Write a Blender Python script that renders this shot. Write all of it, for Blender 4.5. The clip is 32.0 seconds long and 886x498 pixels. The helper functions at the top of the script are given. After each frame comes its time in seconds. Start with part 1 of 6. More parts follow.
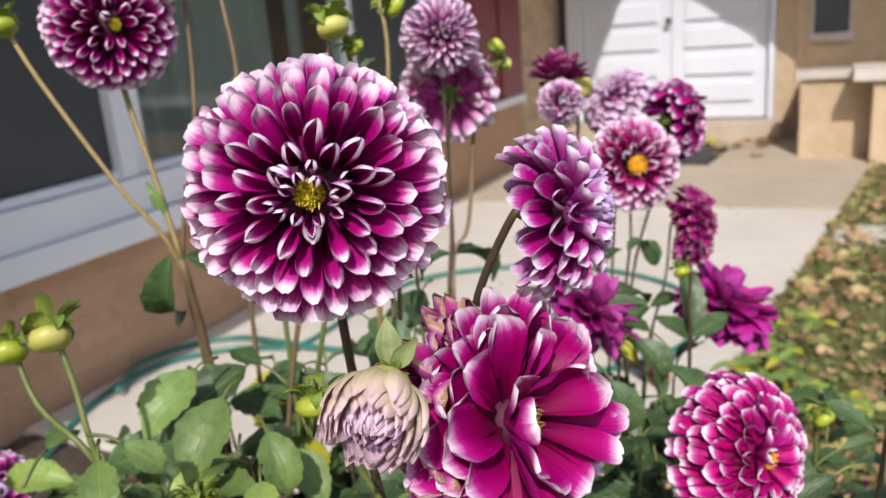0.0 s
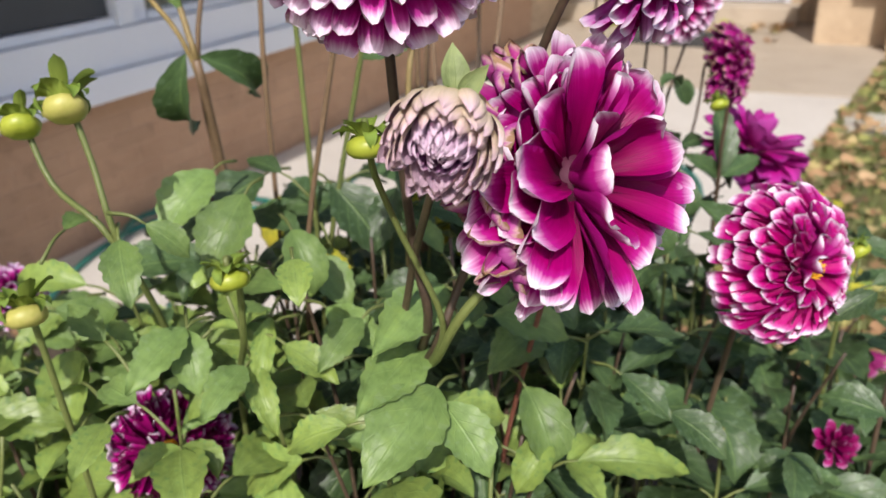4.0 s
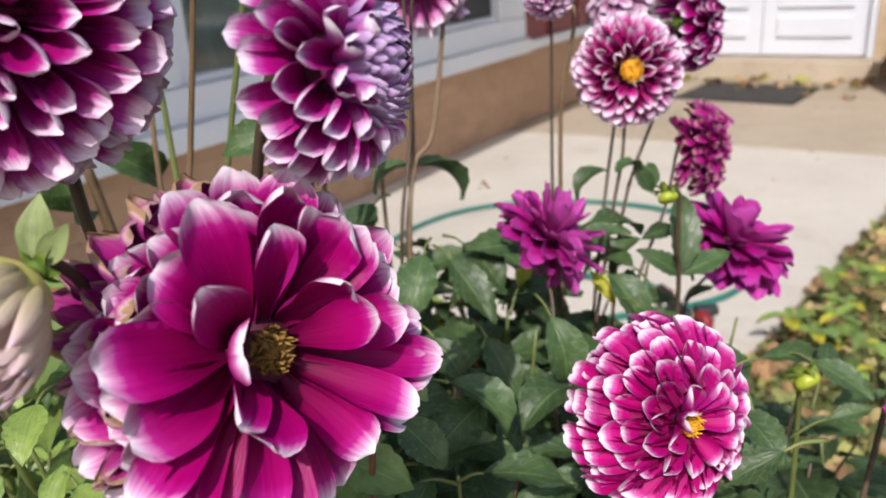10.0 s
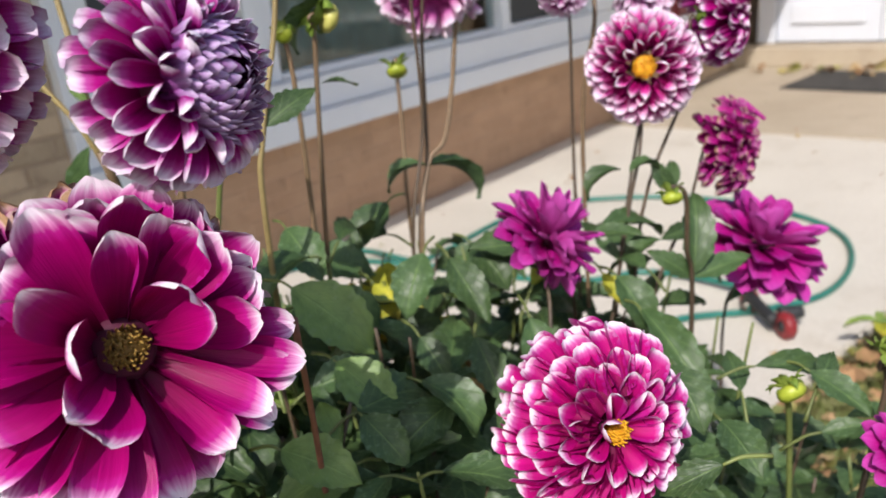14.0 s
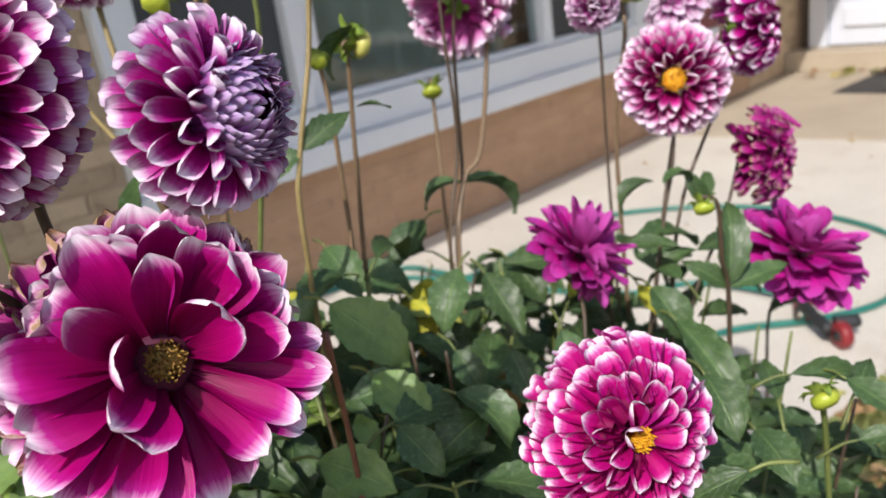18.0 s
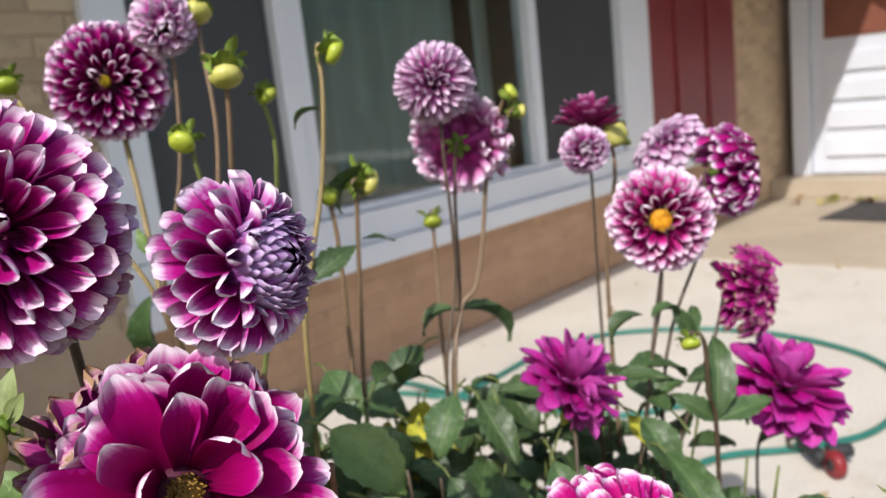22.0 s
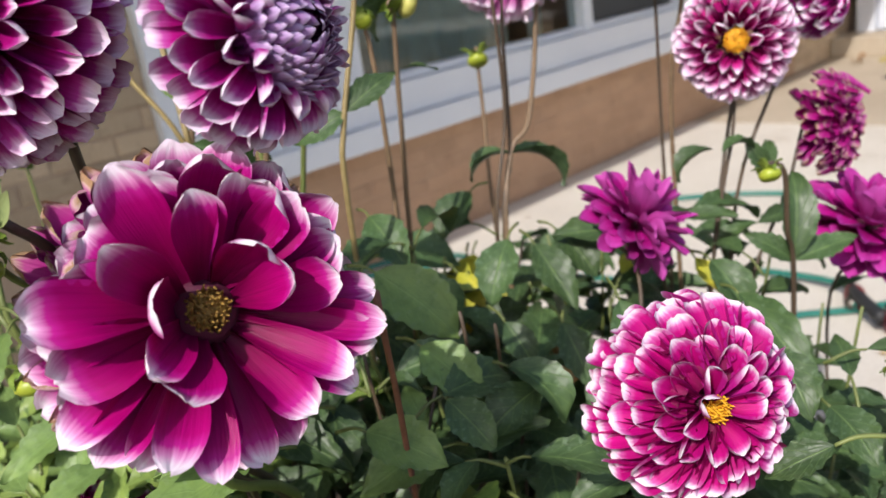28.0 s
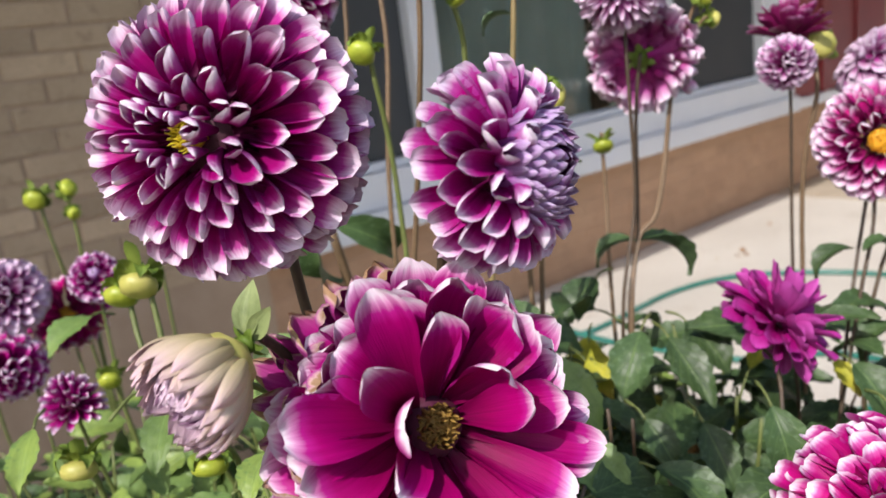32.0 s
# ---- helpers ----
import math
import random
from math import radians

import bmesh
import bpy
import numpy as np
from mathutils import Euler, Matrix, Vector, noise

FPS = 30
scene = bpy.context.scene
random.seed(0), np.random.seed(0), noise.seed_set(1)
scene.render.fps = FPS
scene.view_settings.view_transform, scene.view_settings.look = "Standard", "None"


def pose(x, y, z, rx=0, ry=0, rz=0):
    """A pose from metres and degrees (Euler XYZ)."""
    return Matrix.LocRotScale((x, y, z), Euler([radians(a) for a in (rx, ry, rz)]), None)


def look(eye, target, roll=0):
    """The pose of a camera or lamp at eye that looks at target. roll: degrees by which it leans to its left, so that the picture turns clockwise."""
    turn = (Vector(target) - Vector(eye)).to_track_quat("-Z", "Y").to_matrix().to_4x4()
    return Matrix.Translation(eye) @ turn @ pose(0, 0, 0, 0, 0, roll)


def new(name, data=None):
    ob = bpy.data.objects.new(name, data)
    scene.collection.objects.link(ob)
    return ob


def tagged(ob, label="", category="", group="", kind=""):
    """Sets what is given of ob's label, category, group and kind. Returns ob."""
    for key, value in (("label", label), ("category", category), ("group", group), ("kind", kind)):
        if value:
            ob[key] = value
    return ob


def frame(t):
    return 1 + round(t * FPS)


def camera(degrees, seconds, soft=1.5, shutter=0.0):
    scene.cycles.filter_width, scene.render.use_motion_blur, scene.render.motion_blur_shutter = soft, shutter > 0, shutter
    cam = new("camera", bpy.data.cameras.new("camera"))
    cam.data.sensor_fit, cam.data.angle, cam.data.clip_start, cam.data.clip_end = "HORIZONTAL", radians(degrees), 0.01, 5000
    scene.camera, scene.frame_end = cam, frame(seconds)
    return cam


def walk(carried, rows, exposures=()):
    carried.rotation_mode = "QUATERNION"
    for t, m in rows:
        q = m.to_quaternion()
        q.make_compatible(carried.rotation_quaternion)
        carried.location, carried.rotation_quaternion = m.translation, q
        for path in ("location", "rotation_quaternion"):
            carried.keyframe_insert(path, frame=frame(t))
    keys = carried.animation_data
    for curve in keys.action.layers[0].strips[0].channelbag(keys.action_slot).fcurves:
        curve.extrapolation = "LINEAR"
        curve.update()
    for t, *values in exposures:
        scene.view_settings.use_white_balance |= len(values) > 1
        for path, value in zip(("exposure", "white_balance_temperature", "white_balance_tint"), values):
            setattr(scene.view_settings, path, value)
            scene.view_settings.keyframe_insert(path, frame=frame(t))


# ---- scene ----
cam = camera(58.1, 32.0)
PATH = [
    (0, (0.03, 0.053, 1.145), (1.751, 0.911, 0.598), -4.7),
    (0.5, (0.045, 0.091, 1.124), (1.769, 0.919, 0.538), -4.7),
    (1, (0.043, 0.106, 1.105), (1.753, 0.929, 0.472), -4.0),
    (1.5, (0.028, 0.11, 1.096), (1.718, 0.936, 0.417), -3.4),
    (2, (0.026, 0.108, 1.09), (1.7, 0.933, 0.37), -2.8),
    (2.5, (0.021, 0.113, 1.083), (1.68, 0.941, 0.337), -2.0),
    (4.5, (0.024, 0.082, 1.075), (1.653, 0.894, 0.246), -2.6),
    (5, (0.046, 0.081, 1.076), (1.674, 0.89, 0.245), -2.8),
    (5.5, (0.072, 0.082, 1.073), (1.697, 0.898, 0.241), -3.0),
    (6, (0.096, 0.071, 1.07), (1.717, 0.893, 0.237), -2.2),
    (6.5, (0.102, 0.055, 1.072), (1.721, 0.906, 0.262), -3.1),
    (7, (0.103, 0.051, 1.075), (1.721, 0.913, 0.276), -3.1),
    (7.5, (0.104, 0.047, 1.078), (1.723, 0.921, 0.295), -3.2),
    (8, (0.112, 0.036, 1.077), (1.73, 0.93, 0.313), -3.5),
    (8.5, (0.128, 0.024, 1.078), (1.739, 0.946, 0.333), -3.7),
    (9, (0.149, 0.014, 1.08), (1.749, 0.965, 0.35), -3.7),
    (9.5, (0.167, 0.005, 1.085), (1.763, 0.974, 0.371), -3.6),
    (10, (0.18, -0.013, 1.083), (1.76, 1.0, 0.393), -3.5),
    (10.5, (0.188, -0.029, 1.087), (1.758, 1.011, 0.414), -3.7),
    (11, (0.195, -0.044, 1.088), (1.753, 1.025, 0.432), -3.7),
    (11.5, (0.208, -0.056, 1.084), (1.752, 1.044, 0.446), -3.9),
    (12, (0.221, -0.066, 1.081), (1.747, 1.065, 0.455), -4.0),
    (12.5, (0.232, -0.073, 1.082), (1.741, 1.076, 0.448), -4.1),
    (13, (0.234, -0.086, 1.083), (1.719, 1.088, 0.434), -4.5),
    (13.5, (0.235, -0.091, 1.081), (1.692, 1.105, 0.411), -5.0),
    (14, (0.233, -0.097, 1.083), (1.657, 1.13, 0.397), -5.6),
    (14.5, (0.223, -0.101, 1.087), (1.62, 1.15, 0.392), -6.3),
    (15, (0.219, -0.105, 1.089), (1.594, 1.171, 0.397), -7.0),
    (15.5, (0.212, -0.111, 1.091), (1.568, 1.19, 0.407), -7.8),
    (17.5, (0.223, -0.12, 1.089), (1.561, 1.215, 0.435), -8.7),
    (18, (0.23, -0.12, 1.087), (1.584, 1.209, 0.453), -8.1),
    (18.5, (0.229, -0.12, 1.091), (1.605, 1.199, 0.486), -7.4),
    (19, (0.23, -0.122, 1.098), (1.631, 1.188, 0.532), -6.7),
    (19.5, (0.229, -0.125, 1.103), (1.65, 1.184, 0.583), -6.6),
    (20, (0.224, -0.13, 1.106), (1.657, 1.181, 0.628), -6.2),
    (20.5, (0.218, -0.137, 1.107), (1.659, 1.18, 0.673), -6.2),
    (21, (0.213, -0.138, 1.11), (1.655, 1.188, 0.709), -6.1),
    (21.5, (0.208, -0.14, 1.112), (1.651, 1.192, 0.736), -6.2),
    (22, (0.206, -0.138, 1.113), (1.646, 1.201, 0.745), -6.2),
    (22.5, (0.201, -0.135, 1.11), (1.632, 1.212, 0.736), -6.2),
    (23, (0.205, -0.13, 1.106), (1.621, 1.223, 0.704), -6.3),
    (23.5, (0.208, -0.128, 1.101), (1.609, 1.231, 0.665), -6.4),
    (24, (0.206, -0.122, 1.096), (1.595, 1.235, 0.617), -6.6),
    (24.5, (0.208, -0.126, 1.084), (1.575, 1.243, 0.577), -6.9),
    (25, (0.235, -0.115, 1.07), (1.587, 1.253, 0.523), -7.2),
    (25.5, (0.244, -0.125, 1.067), (1.582, 1.239, 0.479), -7.2),
    (27.5, (0.256, -0.087, 1.058), (1.562, 1.278, 0.401), -9.2),
    (28, (0.236, -0.093, 1.06), (1.525, 1.296, 0.419), -8.8),
    (28.5, (0.236, -0.092, 1.067), (1.492, 1.331, 0.433), -8.8),
    (29, (0.233, -0.086, 1.067), (1.461, 1.367, 0.45), -9.1),
    (29.5, (0.228, -0.077, 1.068), (1.442, 1.394, 0.466), -8.9),
    (30, (0.216, -0.079, 1.073), (1.424, 1.403, 0.487), -8.9),
    (30.5, (0.198, -0.079, 1.077), (1.409, 1.408, 0.509), -8.0),
    (31, (0.189, -0.083, 1.08), (1.408, 1.408, 0.539), -7.7),
    (31.5, (0.195, -0.072, 1.086), (1.408, 1.435, 0.576), -7.6),
    (32, (0.191, -0.05, 1.096), (1.409, 1.461, 0.611), -7.3),
]
walk(cam, [(t, look(eye, target, roll)) for t, eye, target, roll in PATH], [(0, 0.17, 6480, 13), (2, 0.23, 6480, 14), (5, 0.26, 6480, 14), (10, 0.20, 6480, 13), (14, 0.28, 6480, 11), (18, 0.30, 6480, 11), (24, 0.30, 6480, 11), (28, 0.30, 6480, 12), (32, 0.28, 6480, 13)])

cam.data.dof.use_dof = True
cam.data.dof.focus_distance = 0.37
cam.data.dof.aperture_fstop = 11.0

# ---- world and light ----
TO_SUN = Vector((-0.70, -0.27, 0.69)).normalized()
world = bpy.data.worlds.new("sky")
scene.world = world
world.use_nodes = True
wn = world.node_tree.nodes
sky = wn.new("ShaderNodeTexSky")
sky.sky_type = "NISHITA"
sky.sun_disc = False
sky.sun_elevation = math.asin(TO_SUN.z)
sky.sun_rotation = math.atan2(TO_SUN.x, TO_SUN.y)
sky.dust_density = 2.0
wn["Background"].inputs["Strength"].default_value = 0.14
world.node_tree.links.new(sky.outputs[0], wn["Background"].inputs["Color"])
sun = new("sun", bpy.data.lights.new("sun", "SUN"))
sun.data.energy = 3.7
sun.data.angle = radians(0.55)
sun.data.color = (1.0, 0.95, 0.895)
sun.matrix_world = look(TO_SUN * 20, (0, 0, 0))


# ---- materials ----
def nodes_of(name):
    m = bpy.data.materials.new(name)
    m.use_nodes = True
    t = m.node_tree
    return m, t.nodes, t.links, t.nodes["Principled BSDF"]


def noise_at(n, l, vec, scale, detail=4.0, rough=0.55):
    tex = n.new("ShaderNodeTexNoise")
    tex.inputs["Scale"].default_value = scale
    tex.inputs["Detail"].default_value = detail
    tex.inputs["Roughness"].default_value = rough
    if vec is not None:
        l.new(vec, tex.inputs["Vector"])
    return tex.outputs["Fac"]


def ramp(n, l, fac, stops):
    r = n.new("ShaderNodeValToRGB")
    while len(r.color_ramp.elements) < len(stops):
        r.color_ramp.elements.new(0.5)
    for e, (p, c) in zip(r.color_ramp.elements, stops):
        e.position, e.color = p, (*c, 1)
    l.new(fac, r.inputs["Fac"])
    return r.outputs["Color"]


def math_node(n, l, op, a, b=None, clamp=False):
    m = n.new("ShaderNodeMath")
    m.operation, m.use_clamp = op, clamp
    for i, v in enumerate((a, b)):
        if v is None:
            continue
        if isinstance(v, (int, float)):
            m.inputs[i].default_value = v
        else:
            l.new(v, m.inputs[i])
    return m.outputs[0]


def mixed(n, l, kind, fac, a, b):
    m = n.new("ShaderNodeMix")
    m.data_type, m.blend_type = "RGBA", kind
    for s, v in ((m.inputs[0], fac), (m.inputs[6], a), (m.inputs[7], b)):
        if isinstance(v, (int, float)):
            s.default_value = v
        elif isinstance(v, tuple):
            s.default_value = (*v, 1)
        else:
            l.new(v, s)
    return m.outputs[2]


def surface(name, dark, light, scale=3.0, fine=60.0, rough=0.7, bump=0.2, dist=0.002, metallic=0.0, stain=None, vary=0.15):
    """A plain surface with broad and fine variation, relief, and a tone of its own for every piece."""
    m, n, l, p = nodes_of(name)
    pos = n.new("ShaderNodeNewGeometry").outputs["Position"]
    broad = noise_at(n, l, pos, scale)
    small = noise_at(n, l, pos, fine, 3.0)
    both = math_node(n, l, "ADD", math_node(n, l, "MULTIPLY", broad, 0.6), math_node(n, l, "MULTIPLY", small, 0.4))
    col = ramp(n, l, both, [(0.32, dark), (0.68, light)])
    if stain:
        spots = ramp(n, l, noise_at(n, l, pos, scale * 2.7, 6.0, 0.65), [(0.56, (0, 0, 0)), (0.72, (1, 1, 1))])
        col = mixed(n, l, "MIX", math_node(n, l, "MULTIPLY", spots, 0.6), col, stain)
    rand = n.new("ShaderNodeObjectInfo").outputs["Random"]
    tone = math_node(n, l, "ADD", math_node(n, l, "MULTIPLY", rand, 2 * vary), 1 - vary)
    grey = n.new("ShaderNodeCombineColor")
    for i in range(3):
        l.new(tone, grey.inputs[i])
    col = mixed(n, l, "MULTIPLY", 1.0, col, grey.outputs[0])
    l.new(col, p.inputs["Base Color"])
    p.inputs["Roughness"].default_value = rough
    p.inputs["Metallic"].default_value = metallic
    b = n.new("ShaderNodeBump")
    b.inputs["Strength"].default_value = bump
    b.inputs["Distance"].default_value = dist
    l.new(both, b.inputs["Height"])
    l.new(b.outputs[0], p.inputs["Normal"])
    return m


def thin_sheet(name, front, back, streaks=12.0, rough=0.5, glow=0.25, edge=0.13, wobble=0.10, veins=0.0, vary=0.12, spec=0.22):
    """Petal or leaf: colour runs from base to tip by UV; u beyond 2 is the under side. glow: share of light let through."""
    m, n, l, p = nodes_of(name)
    uv = n.new("ShaderNodeUVMap").outputs["UV"]
    sep = n.new("ShaderNodeSeparateXYZ")
    l.new(uv, sep.inputs[0])
    u, v = sep.outputs[0], sep.outputs[1]
    under = math_node(n, l, "GREATER_THAN", u, 1.5)
    uu = math_node(n, l, "SUBTRACT", u, math_node(n, l, "MULTIPLY", under, 2.0))
    across = math_node(n, l, "MULTIPLY", math_node(n, l, "ABSOLUTE", math_node(n, l, "SUBTRACT", uu, 0.5)), 2.0)
    rand = n.new("ShaderNodeObjectInfo").outputs["Random"]
    comb = n.new("ShaderNodeCombineXYZ")
    l.new(math_node(n, l, "MULTIPLY", uu, streaks), comb.inputs[0])
    l.new(math_node(n, l, "MULTIPLY", v, 1.6), comb.inputs[1])
    l.new(math_node(n, l, "MULTIPLY", rand, 37.0), comb.inputs[2])
    streak = noise_at(n, l, comb.outputs[0], 1.0, 1.0)
    thin = n.new("ShaderNodeCombineXYZ")
    l.new(math_node(n, l, "MULTIPLY", uu, 3.2 * streaks), thin.inputs[0])
    l.new(math_node(n, l, "MULTIPLY", v, 1.2), thin.inputs[1])
    l.new(math_node(n, l, "MULTIPLY", rand, 53.0), thin.inputs[2])
    fine = noise_at(n, l, thin.outputs[0], 1.0, 2.0)
    t = math_node(n, l, "ADD", v, math_node(n, l, "MULTIPLY", math_node(n, l, "POWER", across, 4.0), math_node(n, l, "MULTIPLY", v, edge)))
    t = math_node(n, l, "ADD", t, math_node(n, l, "MULTIPLY", math_node(n, l, "SUBTRACT", streak, 0.5), 2 * wobble))
    t = math_node(n, l, "ADD", t, math_node(n, l, "MULTIPLY", math_node(n, l, "SUBTRACT", rand, 0.5), wobble), True)
    col = mixed(n, l, "MIX", under, ramp(n, l, t, front), ramp(n, l, t, back))
    tone = math_node(n, l, "ADD", math_node(n, l, "MULTIPLY", math_node(n, l, "ADD", streak, math_node(n, l, "MULTIPLY", fine, 1.4)), 0.26), math_node(n, l, "ADD", math_node(n, l, "MULTIPLY", rand, 2 * vary), 0.70 - vary))
    grey = n.new("ShaderNodeCombineColor")
    for i in range(3):
        l.new(tone, grey.inputs[i])
    col = mixed(n, l, "MULTIPLY", 1.0, col, grey.outputs[0])
    height = math_node(n, l, "ADD", streak, fine)
    if veins:
        slant = math_node(n, l, "SUBTRACT", math_node(n, l, "MULTIPLY", v, 6.0), math_node(n, l, "MULTIPLY", across, 2.2))
        saw = math_node(n, l, "ABSOLUTE", math_node(n, l, "SUBTRACT", math_node(n, l, "FRACT", slant), 0.5))
        line = ramp(n, l, saw, [(0.0, (1, 1, 1)), (0.07, (0, 0, 0))])
        rib = ramp(n, l, across, [(0.0, (1, 1, 1)), (0.06, (0, 0, 0))])
        both = math_node(n, l, "MAXIMUM", math_node(n, l, "MULTIPLY", line, 0.55), rib)
        col = mixed(n, l, "MIX", math_node(n, l, "MULTIPLY", both, veins), col, (0.22, 0.34, 0.11))
        height = math_node(n, l, "SUBTRACT", streak, both)
        spot = noise_at(n, l, n.new("ShaderNodeNewGeometry").outputs["Position"], 95.0, 5.0, 0.65)
        col = mixed(n, l, "MULTIPLY", 0.75, col, ramp(n, l, spot, [(0.30, (0.62, 0.66, 0.60)), (0.50, (1.0, 1.0, 1.0)), (0.72, (1.22, 1.15, 1.0))]))
        height = math_node(n, l, "ADD", height, math_node(n, l, "MULTIPLY", spot, 0.4))
    l.new(col, p.inputs["Base Color"])
    p.inputs["Roughness"].default_value = rough
    p.inputs["Specular IOR Level"].default_value = spec
    b = n.new("ShaderNodeBump")
    b.inputs["Strength"].default_value = 0.35
    b.inputs["Distance"].default_value = 0.0014 if veins else 0.0012
    l.new(height, b.inputs["Height"])
    l.new(b.outputs[0], p.inputs["Normal"])
    tr = n.new("ShaderNodeBsdfTranslucent")
    l.new(col, tr.inputs["Color"])
    mix = n.new("ShaderNodeMixShader")
    mix.inputs[0].default_value = glow
    l.new(p.outputs[0], mix.inputs[1])
    l.new(tr.outputs[0], mix.inputs[2])
    l.new(mix.outputs[0], n["Material Output"].inputs["Surface"])
    return m


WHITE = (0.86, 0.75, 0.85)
# Petal ramps: own pigment, with bases darkened further as shade inside the cups.
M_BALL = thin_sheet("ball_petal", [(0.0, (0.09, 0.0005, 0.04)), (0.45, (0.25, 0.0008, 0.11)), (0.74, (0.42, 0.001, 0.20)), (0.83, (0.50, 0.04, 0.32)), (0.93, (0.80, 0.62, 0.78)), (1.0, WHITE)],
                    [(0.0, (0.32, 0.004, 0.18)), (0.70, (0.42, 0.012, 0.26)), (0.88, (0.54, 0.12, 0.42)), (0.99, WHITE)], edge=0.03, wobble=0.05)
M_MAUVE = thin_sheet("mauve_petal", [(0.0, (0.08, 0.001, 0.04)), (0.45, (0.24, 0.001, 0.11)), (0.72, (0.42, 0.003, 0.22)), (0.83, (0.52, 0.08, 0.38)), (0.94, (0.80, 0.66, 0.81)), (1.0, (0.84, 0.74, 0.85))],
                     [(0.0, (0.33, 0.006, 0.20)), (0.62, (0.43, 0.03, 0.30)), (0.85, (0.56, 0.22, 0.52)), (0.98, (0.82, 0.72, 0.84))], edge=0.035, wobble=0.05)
M_LILAC = thin_sheet("lilac_petal", [(0.0, (0.20, 0.01, 0.10)), (0.45, (0.46, 0.06, 0.33)), (0.8, (0.74, 0.54, 0.72)), (1.0, (0.80, 0.68, 0.80))],
                     [(0.0, (0.42, 0.05, 0.30)), (0.5, (0.58, 0.26, 0.52)), (0.9, (0.78, 0.64, 0.77))], edge=0.05, wobble=0.06)
# Lilac heart scales of mauve blooms, darkened in colour to add their shade.
M_WHORL = thin_sheet("whorl_petal", [(0.0, (0.14, 0.01, 0.09)), (0.6, (0.32, 0.06, 0.26)), (1.0, (0.58, 0.42, 0.62))],
                     [(0.0, (0.22, 0.02, 0.19)), (0.55, (0.32, 0.09, 0.34)), (0.82, (0.47, 0.29, 0.56)), (1.0, (0.66, 0.52, 0.74))], edge=0.05, wobble=0.07)
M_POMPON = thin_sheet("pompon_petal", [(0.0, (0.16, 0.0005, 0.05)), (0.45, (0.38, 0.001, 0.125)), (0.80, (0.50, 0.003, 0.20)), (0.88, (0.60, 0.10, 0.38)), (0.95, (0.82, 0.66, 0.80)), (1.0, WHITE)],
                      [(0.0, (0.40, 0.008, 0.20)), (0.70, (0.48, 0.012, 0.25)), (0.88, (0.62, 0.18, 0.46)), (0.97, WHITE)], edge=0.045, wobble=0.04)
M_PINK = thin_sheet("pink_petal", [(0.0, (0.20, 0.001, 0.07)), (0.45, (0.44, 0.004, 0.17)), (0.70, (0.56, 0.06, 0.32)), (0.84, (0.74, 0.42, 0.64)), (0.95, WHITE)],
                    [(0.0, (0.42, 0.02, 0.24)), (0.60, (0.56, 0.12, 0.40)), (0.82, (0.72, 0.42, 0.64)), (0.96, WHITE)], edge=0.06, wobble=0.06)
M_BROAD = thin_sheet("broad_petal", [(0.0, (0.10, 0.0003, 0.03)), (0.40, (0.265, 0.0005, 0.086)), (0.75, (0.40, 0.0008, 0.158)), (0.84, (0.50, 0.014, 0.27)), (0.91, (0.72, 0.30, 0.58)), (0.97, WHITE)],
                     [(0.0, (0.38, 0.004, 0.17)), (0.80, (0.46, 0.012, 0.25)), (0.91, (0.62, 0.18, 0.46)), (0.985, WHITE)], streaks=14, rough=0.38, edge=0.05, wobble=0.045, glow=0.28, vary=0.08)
M_PURPLE = thin_sheet("purple_petal", [(0.0, (0.28, 0.002, 0.12)), (0.6, (0.46, 0.008, 0.25)), (1.0, (0.52, 0.06, 0.38))],
                      [(0.0, (0.42, 0.015, 0.23)), (1.0, (0.54, 0.09, 0.42))], rough=0.45, glow=0.24)
M_CRIMSON = thin_sheet("crimson_petal", [(0.0, (0.14, 0.001, 0.05)), (0.6, (0.28, 0.002, 0.10)), (0.9, (0.34, 0.02, 0.16)), (1.0, (0.6, 0.3, 0.5))],
                       [(0.0, (0.20, 0.004, 0.08)), (0.85, (0.30, 0.02, 0.14)), (1.0, (0.5, 0.2, 0.4))])
M_PALE = thin_sheet("pale_petal", [(0.0, (0.16, 0.02, 0.12)), (0.6, (0.38, 0.10, 0.32)), (1.0, (0.74, 0.52, 0.70))],
                    [(0.0, (0.46, 0.20, 0.36)), (0.55, (0.56, 0.28, 0.48)), (0.85, (0.76, 0.56, 0.72)), (1.0, (0.78, 0.62, 0.72))], edge=0.04)
M_CREAM = thin_sheet("cream_petal", [(0.0, (0.40, 0.22, 0.30)), (0.6, (0.56, 0.36, 0.50)), (1.0, (0.76, 0.60, 0.68))],
                     [(0.0, (0.60, 0.53, 0.20)), (0.45, (0.68, 0.58, 0.32)), (0.8, (0.71, 0.57, 0.45)), (1.0, (0.70, 0.50, 0.56))], edge=0.04)
M_WITHER = thin_sheet("withered_petal", [(0.0, (0.26, 0.003, 0.11)), (0.78, (0.38, 0.010, 0.20)), (0.91, (0.44, 0.06, 0.26)), (0.97, (0.54, 0.34, 0.32)), (1.0, (0.34, 0.20, 0.11))],
                      [(0.0, (0.34, 0.015, 0.20)), (0.78, (0.41, 0.035, 0.27)), (0.92, (0.46, 0.10, 0.33)), (0.98, (0.54, 0.36, 0.34)), (1.0, (0.34, 0.21, 0.12))], edge=0.03, wobble=0.06)
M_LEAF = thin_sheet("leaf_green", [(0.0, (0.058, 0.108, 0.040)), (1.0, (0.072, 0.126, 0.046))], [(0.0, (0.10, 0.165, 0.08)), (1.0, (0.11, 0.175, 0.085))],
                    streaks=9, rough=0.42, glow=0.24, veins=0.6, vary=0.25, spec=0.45)
